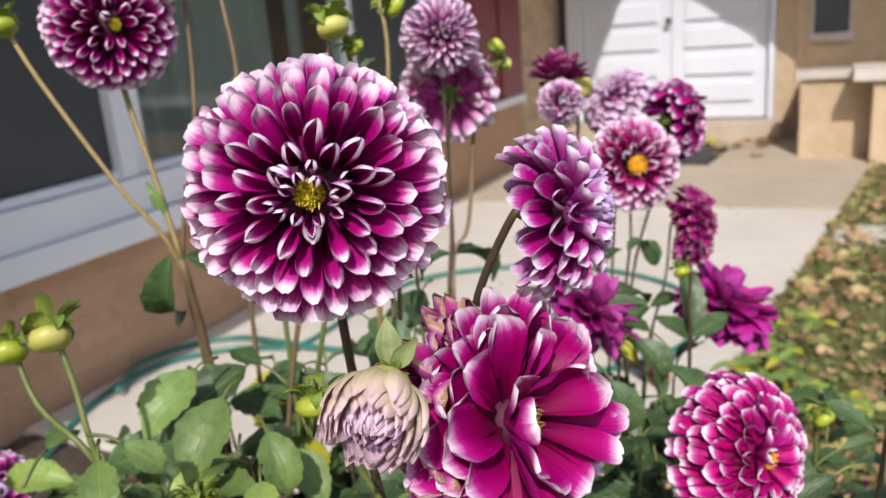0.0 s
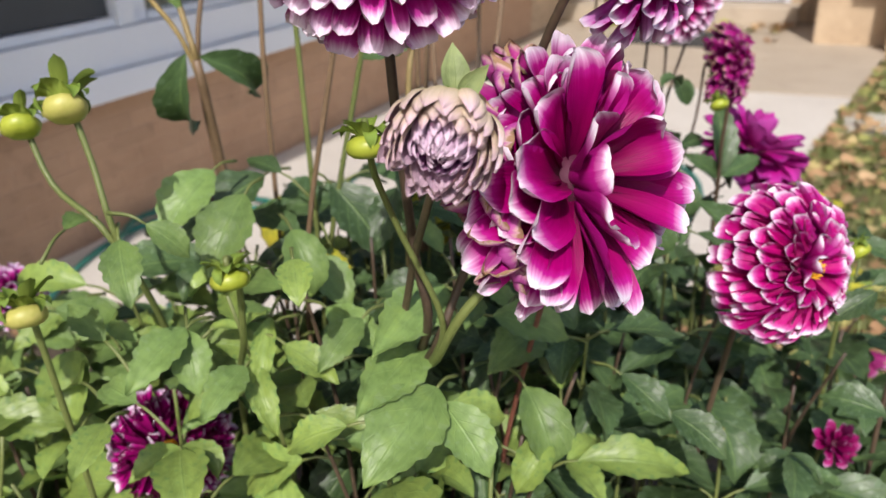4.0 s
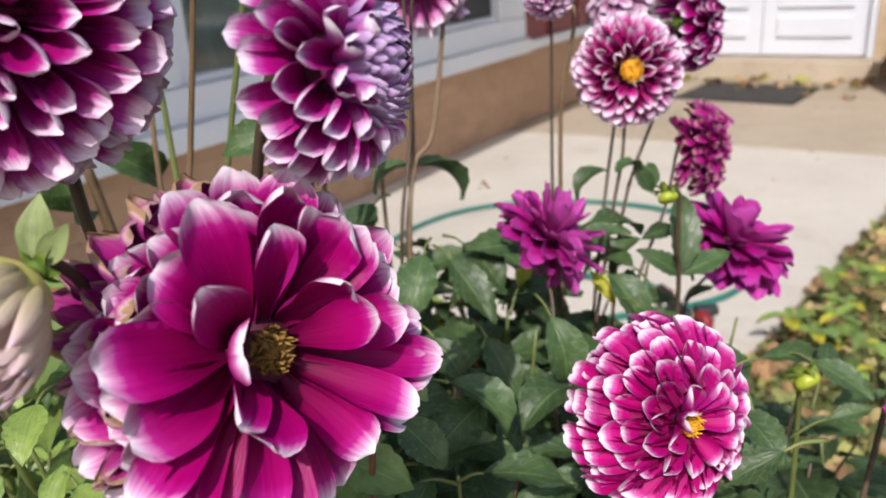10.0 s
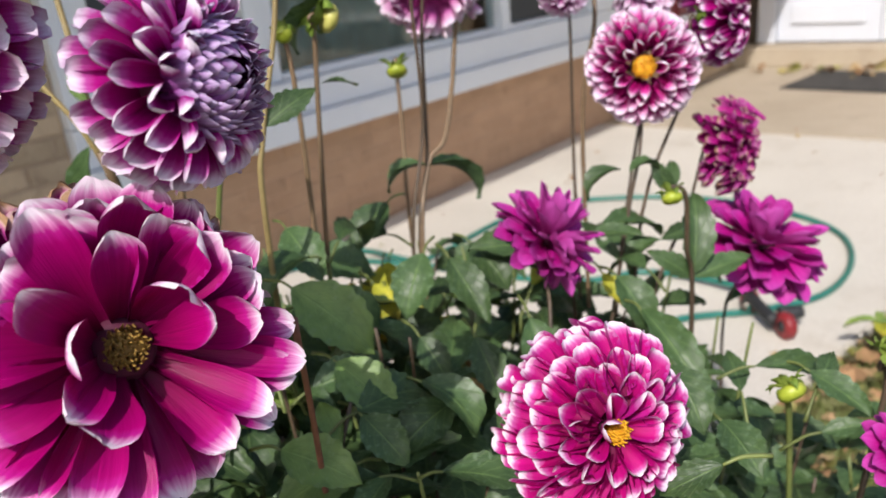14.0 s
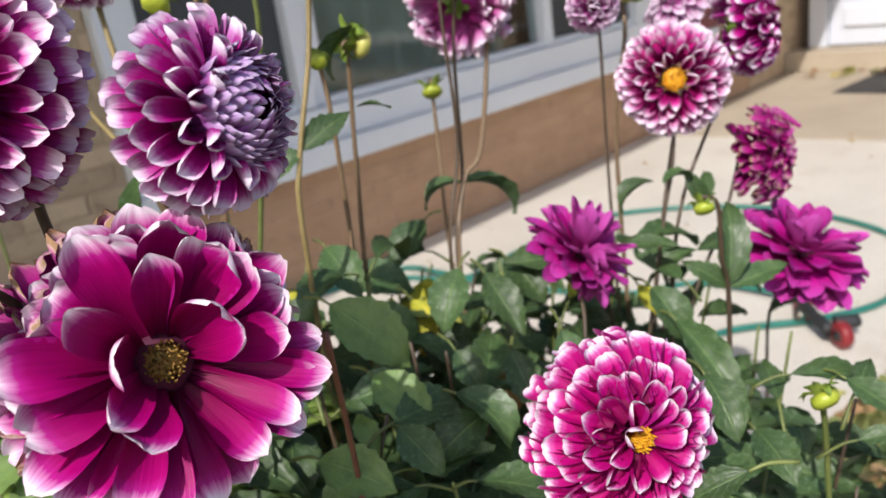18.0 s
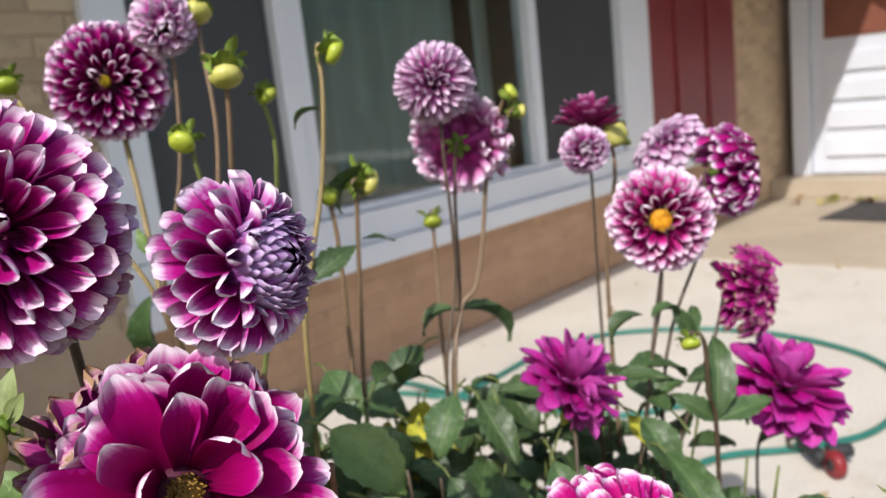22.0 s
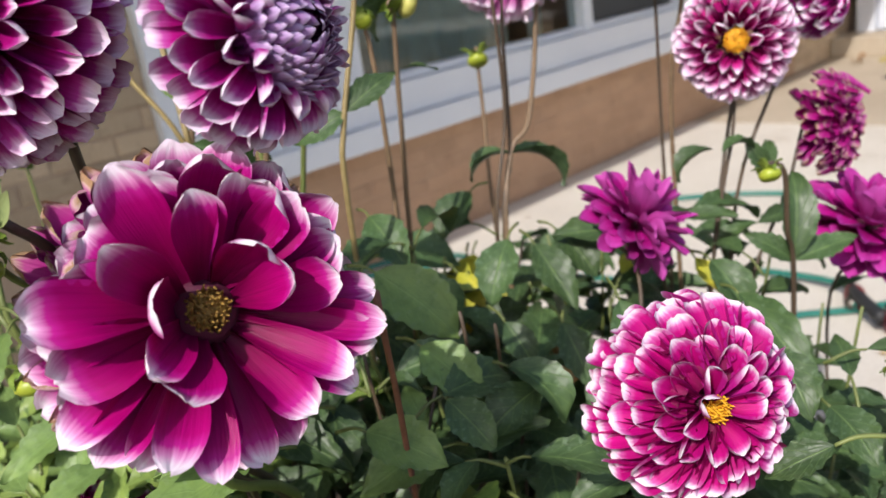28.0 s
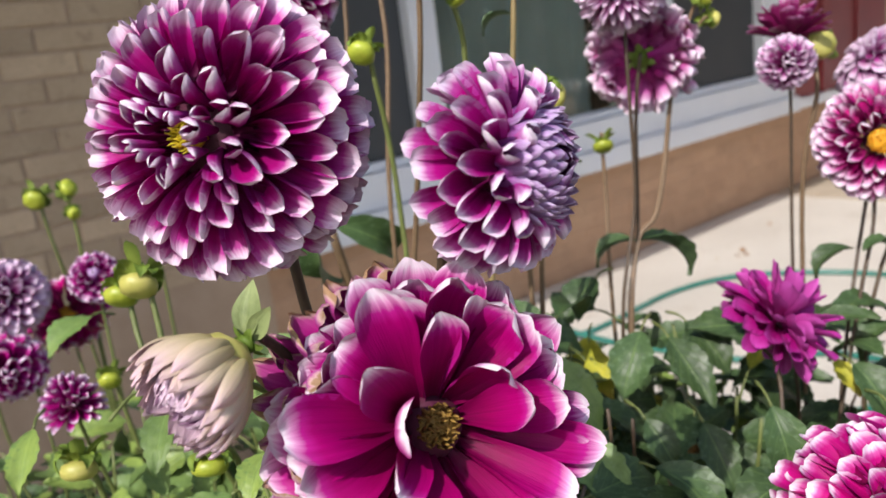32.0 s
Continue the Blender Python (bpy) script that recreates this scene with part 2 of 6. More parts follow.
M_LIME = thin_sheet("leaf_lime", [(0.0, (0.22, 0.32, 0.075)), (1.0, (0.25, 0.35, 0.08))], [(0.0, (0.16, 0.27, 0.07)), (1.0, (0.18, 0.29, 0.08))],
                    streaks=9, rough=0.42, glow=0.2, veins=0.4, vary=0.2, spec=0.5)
# Paler copy of the leaf colour for plants that stand in the sun.
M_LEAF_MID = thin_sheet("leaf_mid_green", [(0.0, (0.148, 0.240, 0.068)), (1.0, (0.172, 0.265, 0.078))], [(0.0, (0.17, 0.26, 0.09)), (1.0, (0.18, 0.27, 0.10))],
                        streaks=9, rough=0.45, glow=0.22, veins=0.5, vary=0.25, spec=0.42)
M_YELLOW = thin_sheet("leaf_yellow", [(0.0, (0.50, 0.50, 0.05)), (0.7, (0.55, 0.52, 0.06)), (1.0, (0.42, 0.32, 0.05))],
                      [(0.0, (0.5, 0.5, 0.1)), (1.0, (0.5, 0.48, 0.1))], glow=0.35, veins=0.3)
M_BRACT = thin_sheet("bract_green", [(0.0, (0.13, 0.21, 0.03)), (1.0, (0.19, 0.28, 0.05))], [(0.0, (0.16, 0.24, 0.05)), (1.0, (0.20, 0.28, 0.06))], glow=0.2)
M_BRACT_PALE = thin_sheet("bract_pale", [(0.0, (0.22, 0.27, 0.10)), (1.0, (0.30, 0.36, 0.16))], [(0.0, (0.24, 0.28, 0.12)), (1.0, (0.30, 0.34, 0.17))], streaks=7, glow=0.3, veins=0.15)
M_SEPAL = thin_sheet("sepal_green", [(0.0, (0.26, 0.36, 0.05)), (1.0, (0.18, 0.28, 0.05))], [(0.0, (0.28, 0.36, 0.06)), (1.0, (0.20, 0.28, 0.06))], glow=0.25)
M_DRY = thin_sheet("dry_leaf", [(0.0, (0.32, 0.16, 0.05)), (1.0, (0.42, 0.22, 0.08))], [(0.0, (0.36, 0.22, 0.10)), (1.0, (0.42, 0.26, 0.12))], vary=0.5, glow=0.15, veins=0.2)
M_BUD = surface("bud_skin", (0.27, 0.35, 0.025), (0.44, 0.48, 0.06), 40, 300, 0.4, 0.1, 0.0005)
M_BUD_OLD = surface("bud_skin_ripe", (0.38, 0.39, 0.07), (0.54, 0.49, 0.15), 40, 300, 0.45, 0.1, 0.0005)
M_STEM = surface("stem_green", (0.10, 0.13, 0.035), (0.17, 0.20, 0.06), 14, 220, 0.5, 0.2, 0.0006)
M_STEM_DARK = surface("stem_brown", (0.045, 0.030, 0.022), (0.11, 0.075, 0.045), 16, 220, 0.5, 0.2, 0.0006)
M_STEM_BROWN = surface("stem_red_brown", (0.13, 0.085, 0.045), (0.22, 0.145, 0.085), 16, 220, 0.5, 0.2, 0.0006)
M_STEM_RED = surface("stem_red", (0.12, 0.045, 0.030), (0.22, 0.085, 0.055), 16, 220, 0.5, 0.2, 0.0006)
M_STEM_TAN = surface("stem_tan", (0.22, 0.16, 0.06), (0.34, 0.26, 0.11), 16, 220, 0.55, 0.2, 0.0006)
M_DISC_PALE = surface("disc_olive", (0.46, 0.36, 0.015), (0.66, 0.54, 0.03), 120, 500, 0.6, 0.6, 0.001)
M_DISC = surface("disc_yellow", (0.58, 0.28, 0.01), (0.82, 0.46, 0.02), 120, 500, 0.6, 0.6, 0.001)
M_DISC_OLD = surface("disc_brown", (0.12, 0.06, 0.01), (0.36, 0.22, 0.04), 160, 600, 0.7, 0.6, 0.001)
# Core kept very dark to paint shade into the gaps between petals.
M_HEART = surface("flower_heart", (0.045, 0.002, 0.016), (0.08, 0.004, 0.03), 60, 300, 0.7, 0.3, 0.001)
M_BRICK = surface("brick_tan", (0.46, 0.343, 0.222), (0.60, 0.462, 0.308), 7, 120, 0.88, 0.4, 0.003, stain=(0.27, 0.19, 0.13), vary=0.17)
# Brick and mortar under the sill, warmed in colour for light off the patio.
M_BRICK_LOW = surface("brick_warm_bounce", (0.42, 0.255, 0.155), (0.52, 0.335, 0.21), 5, 110, 0.9, 0.35, 0.003, stain=(0.30, 0.18, 0.11), vary=0.07)
M_MORTAR_LOW = surface("mortar_warm_bounce", (0.42, 0.265, 0.165), (0.50, 0.325, 0.21), 9, 200, 0.95, 0.3, 0.003)
M_MORTAR = surface("mortar", (0.42, 0.305, 0.21), (0.54, 0.41, 0.29), 9, 200, 0.95, 0.4, 0.003)
M_CONCRETE = surface("concrete", (0.50, 0.46, 0.40), (0.64, 0.60, 0.53), 1.4, 70, 0.9, 0.25, 0.002, stain=(0.46, 0.41, 0.34), vary=0.03)
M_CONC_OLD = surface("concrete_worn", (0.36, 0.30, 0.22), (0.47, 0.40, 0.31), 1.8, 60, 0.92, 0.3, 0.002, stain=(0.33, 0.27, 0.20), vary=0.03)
M_WHITE = surface("white_paint", (0.74, 0.77, 0.82), (0.82, 0.85, 0.88), 2.5, 90, 0.45, 0.08, 0.001, vary=0.03)
M_DOOR = surface("door_paint", (0.58, 0.61, 0.68), (0.66, 0.69, 0.75), 2.0, 80, 0.4, 0.06, 0.001, vary=0.02)
M_RED = surface("red_boards", (0.17, 0.018, 0.022), (0.25, 0.032, 0.036), 3.0, 90, 0.5, 0.2, 0.002, vary=0.10)
M_REDBROWN = surface("red_brown_panel", (0.16, 0.05, 0.03), (0.24, 0.085, 0.05), 3.0, 60, 0.5, 0.2, 0.002)
M_SOIL = surface("soil", (0.035, 0.025, 0.018), (0.10, 0.075, 0.05), 9, 90, 0.95, 0.9, 0.02, stain=(0.16, 0.12, 0.08))
M_TURF = surface("turf", (0.07, 0.08, 0.025), (0.17, 0.14, 0.06), 5, 70, 0.95, 0.8, 0.02, stain=(0.24, 0.13, 0.06))
M_GRASS = surface("grass_blade", (0.09, 0.13, 0.03), (0.20, 0.22, 0.07), 6, 90, 0.6, 0.1, 0.001)
M_HOSE = surface("hose_teal", (0.014, 0.12, 0.093), (0.028, 0.19, 0.15), 12, 150, 0.35, 0.1, 0.001)
M_TEAL_PALE = surface("pale_teal_plastic", (0.30, 0.58, 0.52), (0.38, 0.66, 0.60), 12, 150, 0.4, 0.1, 0.001)
M_BLACK = surface("black_rubber", (0.012, 0.013, 0.015), (0.03, 0.031, 0.034), 20, 200, 0.6, 0.2, 0.001)
M_REDPLASTIC = surface("red_plastic", (0.17, 0.012, 0.018), (0.24, 0.022, 0.026), 20, 200, 0.4, 0.1, 0.001)
M_MAT = surface("mat_fibre", (0.025, 0.024, 0.023), (0.06, 0.057, 0.054), 12, 200, 0.95, 0.6, 0.004)
M_STONE = surface("cap_stone", (0.42, 0.38, 0.33), (0.54, 0.50, 0.45), 6, 80, 0.85, 0.3, 0.003)
M_CURTAIN = surface("curtain_cloth", (0.30, 0.38, 0.36), (0.42, 0.50, 0.47), 5, 120, 0.9, 0.2, 0.002)
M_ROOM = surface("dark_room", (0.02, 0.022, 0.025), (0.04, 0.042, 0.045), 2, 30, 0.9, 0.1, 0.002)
M_SHINGLE = surface("roof_shingle", (0.09, 0.08, 0.07), (0.16, 0.14, 0.13), 5, 60, 0.9, 0.4, 0.004)
M_METAL = surface("dull_metal", (0.10, 0.09, 0.08), (0.18, 0.16, 0.14), 20, 200, 0.4, 0.1, 0.001, metallic=0.9)
M_SCREEN = surface("insect_screen", (0.042, 0.047, 0.052), (0.068, 0.074, 0.080), 2, 300, 0.6, 0.1, 0.001)

M_GLASS, _n, _l, _p = nodes_of("window_glass")
_p.inputs["Transmission Weight"].default_value = 1.0
_p.inputs["Roughness"].default_value = 0.02
_p.inputs["Base Color"].default_value = (0.80, 0.88, 0.86, 1)


# ---- builders ----
def thing(name, label, category, at=(0, 0, 0), group="", kind=""):
    ob = new(name)
    ob.location = at
    ob.empty_display_size = 0.02
    return tagged(ob, label, category, group, kind)


def mesh_of(name, verts, faces, material, smooth=False):
    me = bpy.data.meshes.new(name)
    me.from_pydata([tuple(v) for v in verts], [], faces)
    me.materials.append(material)
    if smooth:
        me.polygons.foreach_set("use_smooth", [True] * len(me.polygons))
    me.update()
    return me


def from_bm(name, bm, material, smooth=False):
    me = bpy.data.meshes.new(name)
    bm.to_mesh(me)
    bm.free()
    me.materials.append(material)
    if smooth:
        me.polygons.foreach_set("use_smooth", [True] * len(me.polygons))
    return me


def piece(name, me, parent, m=None, label=""):
    """One mesh object under a thing or part, at a pose in its parent's space."""
    ob = new(name, me)
    ob.parent = parent
    if m is not None:
        ob.matrix_basis = m
    if label:
        ob["label"] = label
    return ob


def part(name, bm, material, parent, label="", m=None, smooth=False):
    return piece(name, from_bm(name, bm, material, smooth), parent, m, label)


def box_bm(x0, y0, z0, x1, y1, z1, bevel=0.0, bm=None):
    bm = bm or bmesh.new()
    r = bmesh.ops.create_cube(bm, size=1.0, matrix=Matrix.Translation(((x0 + x1) / 2, (y0 + y1) / 2, (z0 + z1) / 2)) @ Matrix.Diagonal((x1 - x0, y1 - y0, z1 - z0, 1)))
    if bevel:
        es = list({e for v in r["verts"] for e in v.link_edges})
        bmesh.ops.bevel(bm, geom=es, offset=bevel, segments=2, affect="EDGES", profile=0.6)
    return bm


def smooth_path(points, steps=6):
    """A Catmull-Rom line through the points."""
    p = [Vector(q) for q in points]
    p = [2 * p[0] - p[1]] + p + [2 * p[-1] - p[-2]]
    out = []
    for i in range(1, len(p) - 2):
        a, b, c, d = p[i - 1 : i + 3]
        for k in range(steps):
            t = k / steps
            out.append(0.5 * (2 * b + (c - a) * t + (2 * a - 5 * b + 4 * c - d) * t * t + (3 * b - a - 3 * c + d) * t * t * t))
    return out + [p[-2]]


def tube(name, points, r0, r1, material, sides=8, steps=6, knots=()):
    """A tapered tube along a line; knots: shares of its length at which it swells."""
    line = smooth_path(points, steps)
    verts, faces, side = [], [], Vector((0.31, 0.9, 0.13))
    for i, p in enumerate(line):
        way = (line[min(i + 1, len(line) - 1)] - line[max(i - 1, 0)]).normalized()
        a = way.cross(side).normalized()
        b = way.cross(a)
        f = i / (len(line) - 1)
        r = r0 + (r1 - r0) * f
        for k in knots:
            r *= 1 + 0.5 * math.exp(-(((f - k) / 0.02) ** 2))
        verts += [p + r * (math.cos(2 * math.pi * s / sides) * a + math.sin(2 * math.pi * s / sides) * b) for s in range(sides)]
    for i in range(len(line) - 1):
        for s in range(sides):
            q, w = i * sides + s, i * sides + (s + 1) % sides
            faces.append((q, w, w + sides, q + sides))
    faces.append(tuple(range(sides))[::-1])
    faces.append(tuple(range(len(verts) - sides, len(verts))))
    return mesh_of(name, verts, faces, material, True)


def lathe(name, profile, material, sides=14, ribs=0, rib_depth=0.0):
    """A turned form about z from (radius, height) pairs, with soft ribs."""
    verts, faces = [], []
    for r, z in profile:
        for s in range(sides):
            a = 2 * math.pi * s / sides
            q = r * (1 + rib_depth * math.cos(ribs * a)) if ribs else r
            verts.append((q * math.cos(a), q * math.sin(a), z))
    for i in range(len(profile) - 1):
        for s in range(sides):
            a, b = i * sides + s, i * sides + (s + 1) % sides
            faces.append((a, b, b + sides, a + sides))
    faces.append(tuple(range(sides))[::-1])
    faces.append(tuple(range(len(verts) - sides, len(verts))))
    return mesh_of(name, verts, faces, material, True)


def table(rows, t):
    for (a, p), (b, q) in zip(rows, rows[1:]):
        if t <= b:
            return p + (q - p) * (t - a) / (b - a)
    return rows[-1][1]


PETAL = [(0, 0.34), (0.2, 0.56), (0.45, 0.82), (0.65, 0.97), (0.80, 1.0), (0.90, 0.95), (0.955, 0.84), (0.985, 0.68), (1, 0.45)]
BROAD = [(0, 0.24), (0.2, 0.48), (0.42, 0.78), (0.62, 0.97), (0.77, 1.0), (0.88, 0.88), (0.95, 0.66), (1, 0.30)]
SPOON = [(0, 0.50), (0.30, 0.74), (0.55, 0.96), (0.72, 1.0), (0.84, 0.93), (0.92, 0.75), (0.97, 0.50), (1, 0.14)]
ROUND = [(0, 0.50), (0.30, 0.74), (0.55, 0.95), (0.74, 1.0), (0.86, 0.93), (0.94, 0.74), (0.98, 0.50), (1, 0.22)]
BLUNT = [(0, 0.30), (0.25, 0.62), (0.55, 0.95), (0.75, 1.0), (0.88, 0.80), (0.95, 0.52), (1, 0.12)]
DEEP = [(0, 0.36), (0.30, 0.62), (0.55, 0.89), (0.74, 1.0), (0.86, 0.98), (0.93, 0.87), (0.975, 0.64), (1, 0.22)]
POINT = [(0, 0.35), (0.25, 0.8), (0.5, 1.0), (0.7, 0.86), (0.87, 0.5), (1, 0.03)]
LEAF = [(0, 0.04), (0.08, 0.36), (0.22, 0.76), (0.38, 1.0), (0.54, 0.96), (0.70, 0.72), (0.86, 0.36), (1, 0.01)]


def sheet(name, profile, width, cup0, cup1, curl, material, nu=6, nv=10, teeth=0.0, ruffle=0.0, thick=0.012, fold=0.0, seed=0, hook=0.0):
    """A petal or leaf of length 1 along x, its inner side towards +z; two skins joined at the rim, with u beyond 2 on the under side."""
    rng = random.Random(seed)
    top, low = [], []
    x = z = last = 0.0
    along = []
    ph = rng.uniform(0, 6.28)
    for j in range(nv + 1):
        v = 1 - (1 - j / nv) ** 1.5
        ang = curl * v + (curl * 0.4 * v * v) + hook * v**5
        if j:
            x += math.cos(ang) * (v - last)
            z += math.sin(ang) * (v - last)
        last = v
        along.append(v)
        w = width * table(profile, v)
        saw = (-0.9, 0.1, 1.0)[j % 3] * teeth if 0 < j < nv else 0.0
        phi = cup0 + (cup1 - cup0) * v
        for i in range(nu + 1):
            s = 2 * i / nu - 1
            y = w * math.sin(phi * s) / phi if phi > 0.01 else w * s
            if abs(s) > 0.99:
                y *= 1 + saw
            h = w * (1 - math.cos(phi * s)) / phi if phi > 0.01 else 0.0
            h += fold * abs(s) * w + ruffle * math.sin(ph + 9 * v + 2.5 * s) * abs(s) * v
            if teeth:
                h += 0.011 * math.sin(6.283 * (6 * v - 2.2 * abs(s))) * min(1.0, 3 * abs(s)) * table(profile, v)
            wob = 0.012 * math.sin(ph * 3 + 7 * v + 3 * s)
            top.append(Vector((x - math.sin(ang) * h + wob * v, y, z + math.cos(ang) * h)))
            low.append(top[-1] - Vector((-math.sin(ang), 0, math.cos(ang))) * thick)
    verts, faces, uvs = list(top), [], []
    rim = lambda i, j: i in (0, nu) or j in (0, nv)
    index = {}
    for j in range(nv + 1):
        for i in range(nu + 1):
            k = j * (nu + 1) + i
            index[k] = len(verts)
            verts.append(top[k] if rim(i, j) else low[k])
    for j in range(nv):
        for i in range(nu):
            k = j * (nu + 1) + i
            quad = (k, k + nu + 1, k + nu + 2, k + 1)
            a, b = along[j], along[j + 1]
            uv = ((i / nu, a), (i / nu, b), ((i + 1) / nu, b), ((i + 1) / nu, a))
            faces.append(quad[::-1])
            uvs += uv[::-1]
            faces.append(tuple(index[q] for q in quad))
            uvs += [(a + 2, b) for a, b in uv]
    me = mesh_of(name, verts, faces, material, True)
    layer = me.uv_layers.new(name="UVMap")
    for d, (a, b) in zip(layer.data, uvs):
        d.uv = (a, b)
    return me


def frame_of(x_axis, z_hint, at, sx=1.0, sy=1.0, sz=1.0):
    """A pose whose x runs along x_axis and whose z leans to z_hint."""
    x = Vector(x_axis).normalized()
    y = Vector(z_hint).cross(x)
    if y.length < 1e-4:
        y = Vector((0.2, 0.9, 0.3)).cross(x)
    y.normalize()
    z = x.cross(y)
    m = Matrix((x * sx, y * sy, z * sz)).transposed().to_4x4()
    m.translation = at
    return m

# ---- the setting ----
WALL_Y, DOOR_X = 2.35, 7.30
ground = tagged(new("ground", mesh_of("ground", [(-40, -40, -0.03), (60, -40, -0.03), (60, 40, -0.03), (-40, 40, -0.03)], [(0, 1, 2, 3)], M_TURF)),
                "patchy autumn lawn of thin grass and earth", "ground", kind="structure")


def bed_surface():
    nx, ny = 44, 60
    verts, faces = [], []
    for j in range(ny + 1):
        for i in range(nx + 1):
            x, y = -1.2 + 2.75 * i / nx, -2.2 + 4.5 * j / ny
            edge = min(1.0, (1.55 - x) / 0.15, (x + 1.2) / 0.15)
            verts.append((x, y, -0.025 + edge * (0.02 + 0.03 * noise.noise((x * 6, y * 6, 3)) + 0.012 * noise.noise((x * 21, y * 21, 1)))))
    for j in range(ny):
        for i in range(nx):
            k = j * (nx + 1) + i
            faces.append((k, k + 1, k + nx + 2, k + nx + 1))
    return mesh_of("flower_bed", verts, faces, M_SOIL, True)


tagged(new("flower_bed", bed_surface()), "dark garden soil under the dahlias", "flower bed", kind="structure")


# The patio: two pours of concrete with a lawn edge that runs away at a slant.
def slab(x0, x1, ya, yb, name):
    bm = bmesh.new()
    low = [bm.verts.new(p) for p in ((x0, ya, -0.12), (x1, yb, -0.12), (x1, WALL_Y - 0.012, -0.12), (x0, WALL_Y - 0.012, -0.12))]
    high = [bm.verts.new((v.co.x, v.co.y, 0.0)) for v in low]
    bm.faces.new(low[::-1])
    bm.faces.new(high)
    for i in range(4):
        bm.faces.new((low[i], low[(i + 1) % 4], high[(i + 1) % 4], high[i]))
    bmesh.ops.bevel(bm, geom=[e for e in bm.edges if all(v.co.z > -0.01 for v in e.verts)], offset=0.008, segments=2, affect="EDGES")
    return from_bm(name, bm, M_CONCRETE)


edge_y = lambda x: 0.33 - 0.152 * (x - 2.4)
patio = tagged(new("patio", slab(1.50, 4.71, edge_y(1.5), edge_y(4.71), "patio")), "pale sunlit concrete patio slab", "patio", kind="structure")
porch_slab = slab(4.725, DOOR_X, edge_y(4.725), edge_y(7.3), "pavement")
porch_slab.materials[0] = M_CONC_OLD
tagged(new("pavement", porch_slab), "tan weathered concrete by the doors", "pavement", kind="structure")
tagged(new("path", from_bm("path", box_bm(4.12, -3.0, -0.10, 4.42, edge_y(4.42) - 0.012, -0.002, 0.008), M_CONCRETE)), "narrow pale concrete strip across the lawn", "path", kind="structure")
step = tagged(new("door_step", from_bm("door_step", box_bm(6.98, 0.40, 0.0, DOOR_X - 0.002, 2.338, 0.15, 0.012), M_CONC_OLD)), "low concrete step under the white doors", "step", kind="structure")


# ---- house: window wall ----
def wall_box(name, label, box, material=M_MORTAR):
    ob = new(name, from_bm(name, box_bm(*box), material))
    return tagged(ob, label, "wall", kind="structure")


WIN = (1.36, 4.925, 0.47, 2.15)
wall_left = wall_box("wall_north", "tan brick house wall beside the window", (-6.0, WALL_Y, -0.2, WIN[0], WALL_Y + 0.22, 2.75))
wall_low = wall_box("wall_north_below_window", "tan brick house wall under the window sill", (WIN[0], WALL_Y, -0.2, 6.30, WALL_Y + 0.22, WIN[2] - 0.003), M_MORTAR_LOW)
wall_box("wall_north_above_window", "brick over the window", (WIN[0], WALL_Y, WIN[3] + 0.003, 6.30, WALL_Y + 0.22, 2.75))
wall_pier = wall_box("wall_north_corner", "tan brick corner pier beside the doors", (6.30, WALL_Y, -0.2, DOOR_X + 0.3, WALL_Y + 0.22, 2.75))
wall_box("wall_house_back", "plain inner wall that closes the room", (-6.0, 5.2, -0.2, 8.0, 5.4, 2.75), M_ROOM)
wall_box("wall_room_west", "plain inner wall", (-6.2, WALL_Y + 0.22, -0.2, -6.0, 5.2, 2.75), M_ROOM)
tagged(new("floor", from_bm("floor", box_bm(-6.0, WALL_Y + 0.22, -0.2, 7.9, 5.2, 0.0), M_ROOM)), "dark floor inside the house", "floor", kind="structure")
eave = tagged(new("roof_eave", from_bm("roof_eave", box_bm(-6.4, 1.20, 2.60, 7.25, 5.8, 2.78, 0.01), M_SHINGLE)), "shingled roof eave over the window wall", "roof", kind="structure")

window = thing("window_1", "wide white-framed sliding window with dark panes", "window", (WIN[0], WALL_Y, WIN[2]), kind="structure")
WL = lambda x0, y0, z0, x1, y1, z1, b=0.004: box_bm(x0 - WIN[0], y0 - WALL_Y, z0 - WIN[2], x1 - WIN[0], y1 - WALL_Y, z1 - WIN[2], b)
yf = WALL_Y - 0.035
part("window_sill", WL(1.345, yf - 0.05, 0.470, 4.930, WALL_Y + 0.10, 0.560, 0.006), M_WHITE, window, "deep white sill")
part("window_frame", WL(1.36, yf - 0.015, 0.563, 4.925, WALL_Y + 0.10, 0.690), M_WHITE, window)
part("window_frame", WL(1.36, yf - 0.012, 0.693, 1.50, WALL_Y + 0.10, 2.15), M_WHITE, window)
part("window_frame", WL(4.585, yf - 0.012, 0.693, 4.925, WALL_Y + 0.10, 2.15), M_WHITE, window)
part("window_frame", WL(1.503, yf - 0.012, 2.03, 4.582, WALL_Y + 0.10, 2.15), M_WHITE, window)
part("sash", WL(2.075, yf + 0.002, 0.693, 2.148, WALL_Y + 0.08, 2.027), M_WHITE, window)
part("sash", WL(2.158, yf + 0.030, 0.693, 2.230, WALL_Y + 0.08, 2.027), M_WHITE, window)
part("sash", WL(3.680, yf + 0.010, 0.693, 3.752, WALL_Y + 0.08, 2.027), M_WHITE, window)
part("sash_rail", WL(1.503, yf + 0.02, 0.693, 2.072, WALL_Y + 0.07, 0.722), M_WHITE, window)
part("sash_rail", WL(2.233, yf + 0.02, 0.693, 3.677, WALL_Y + 0.07, 0.722), M_WHITE, window)
part("sash_rail", WL(3.755, yf + 0.02, 0.693, 4.582, WALL_Y + 0.07, 0.722), M_WHITE, window)
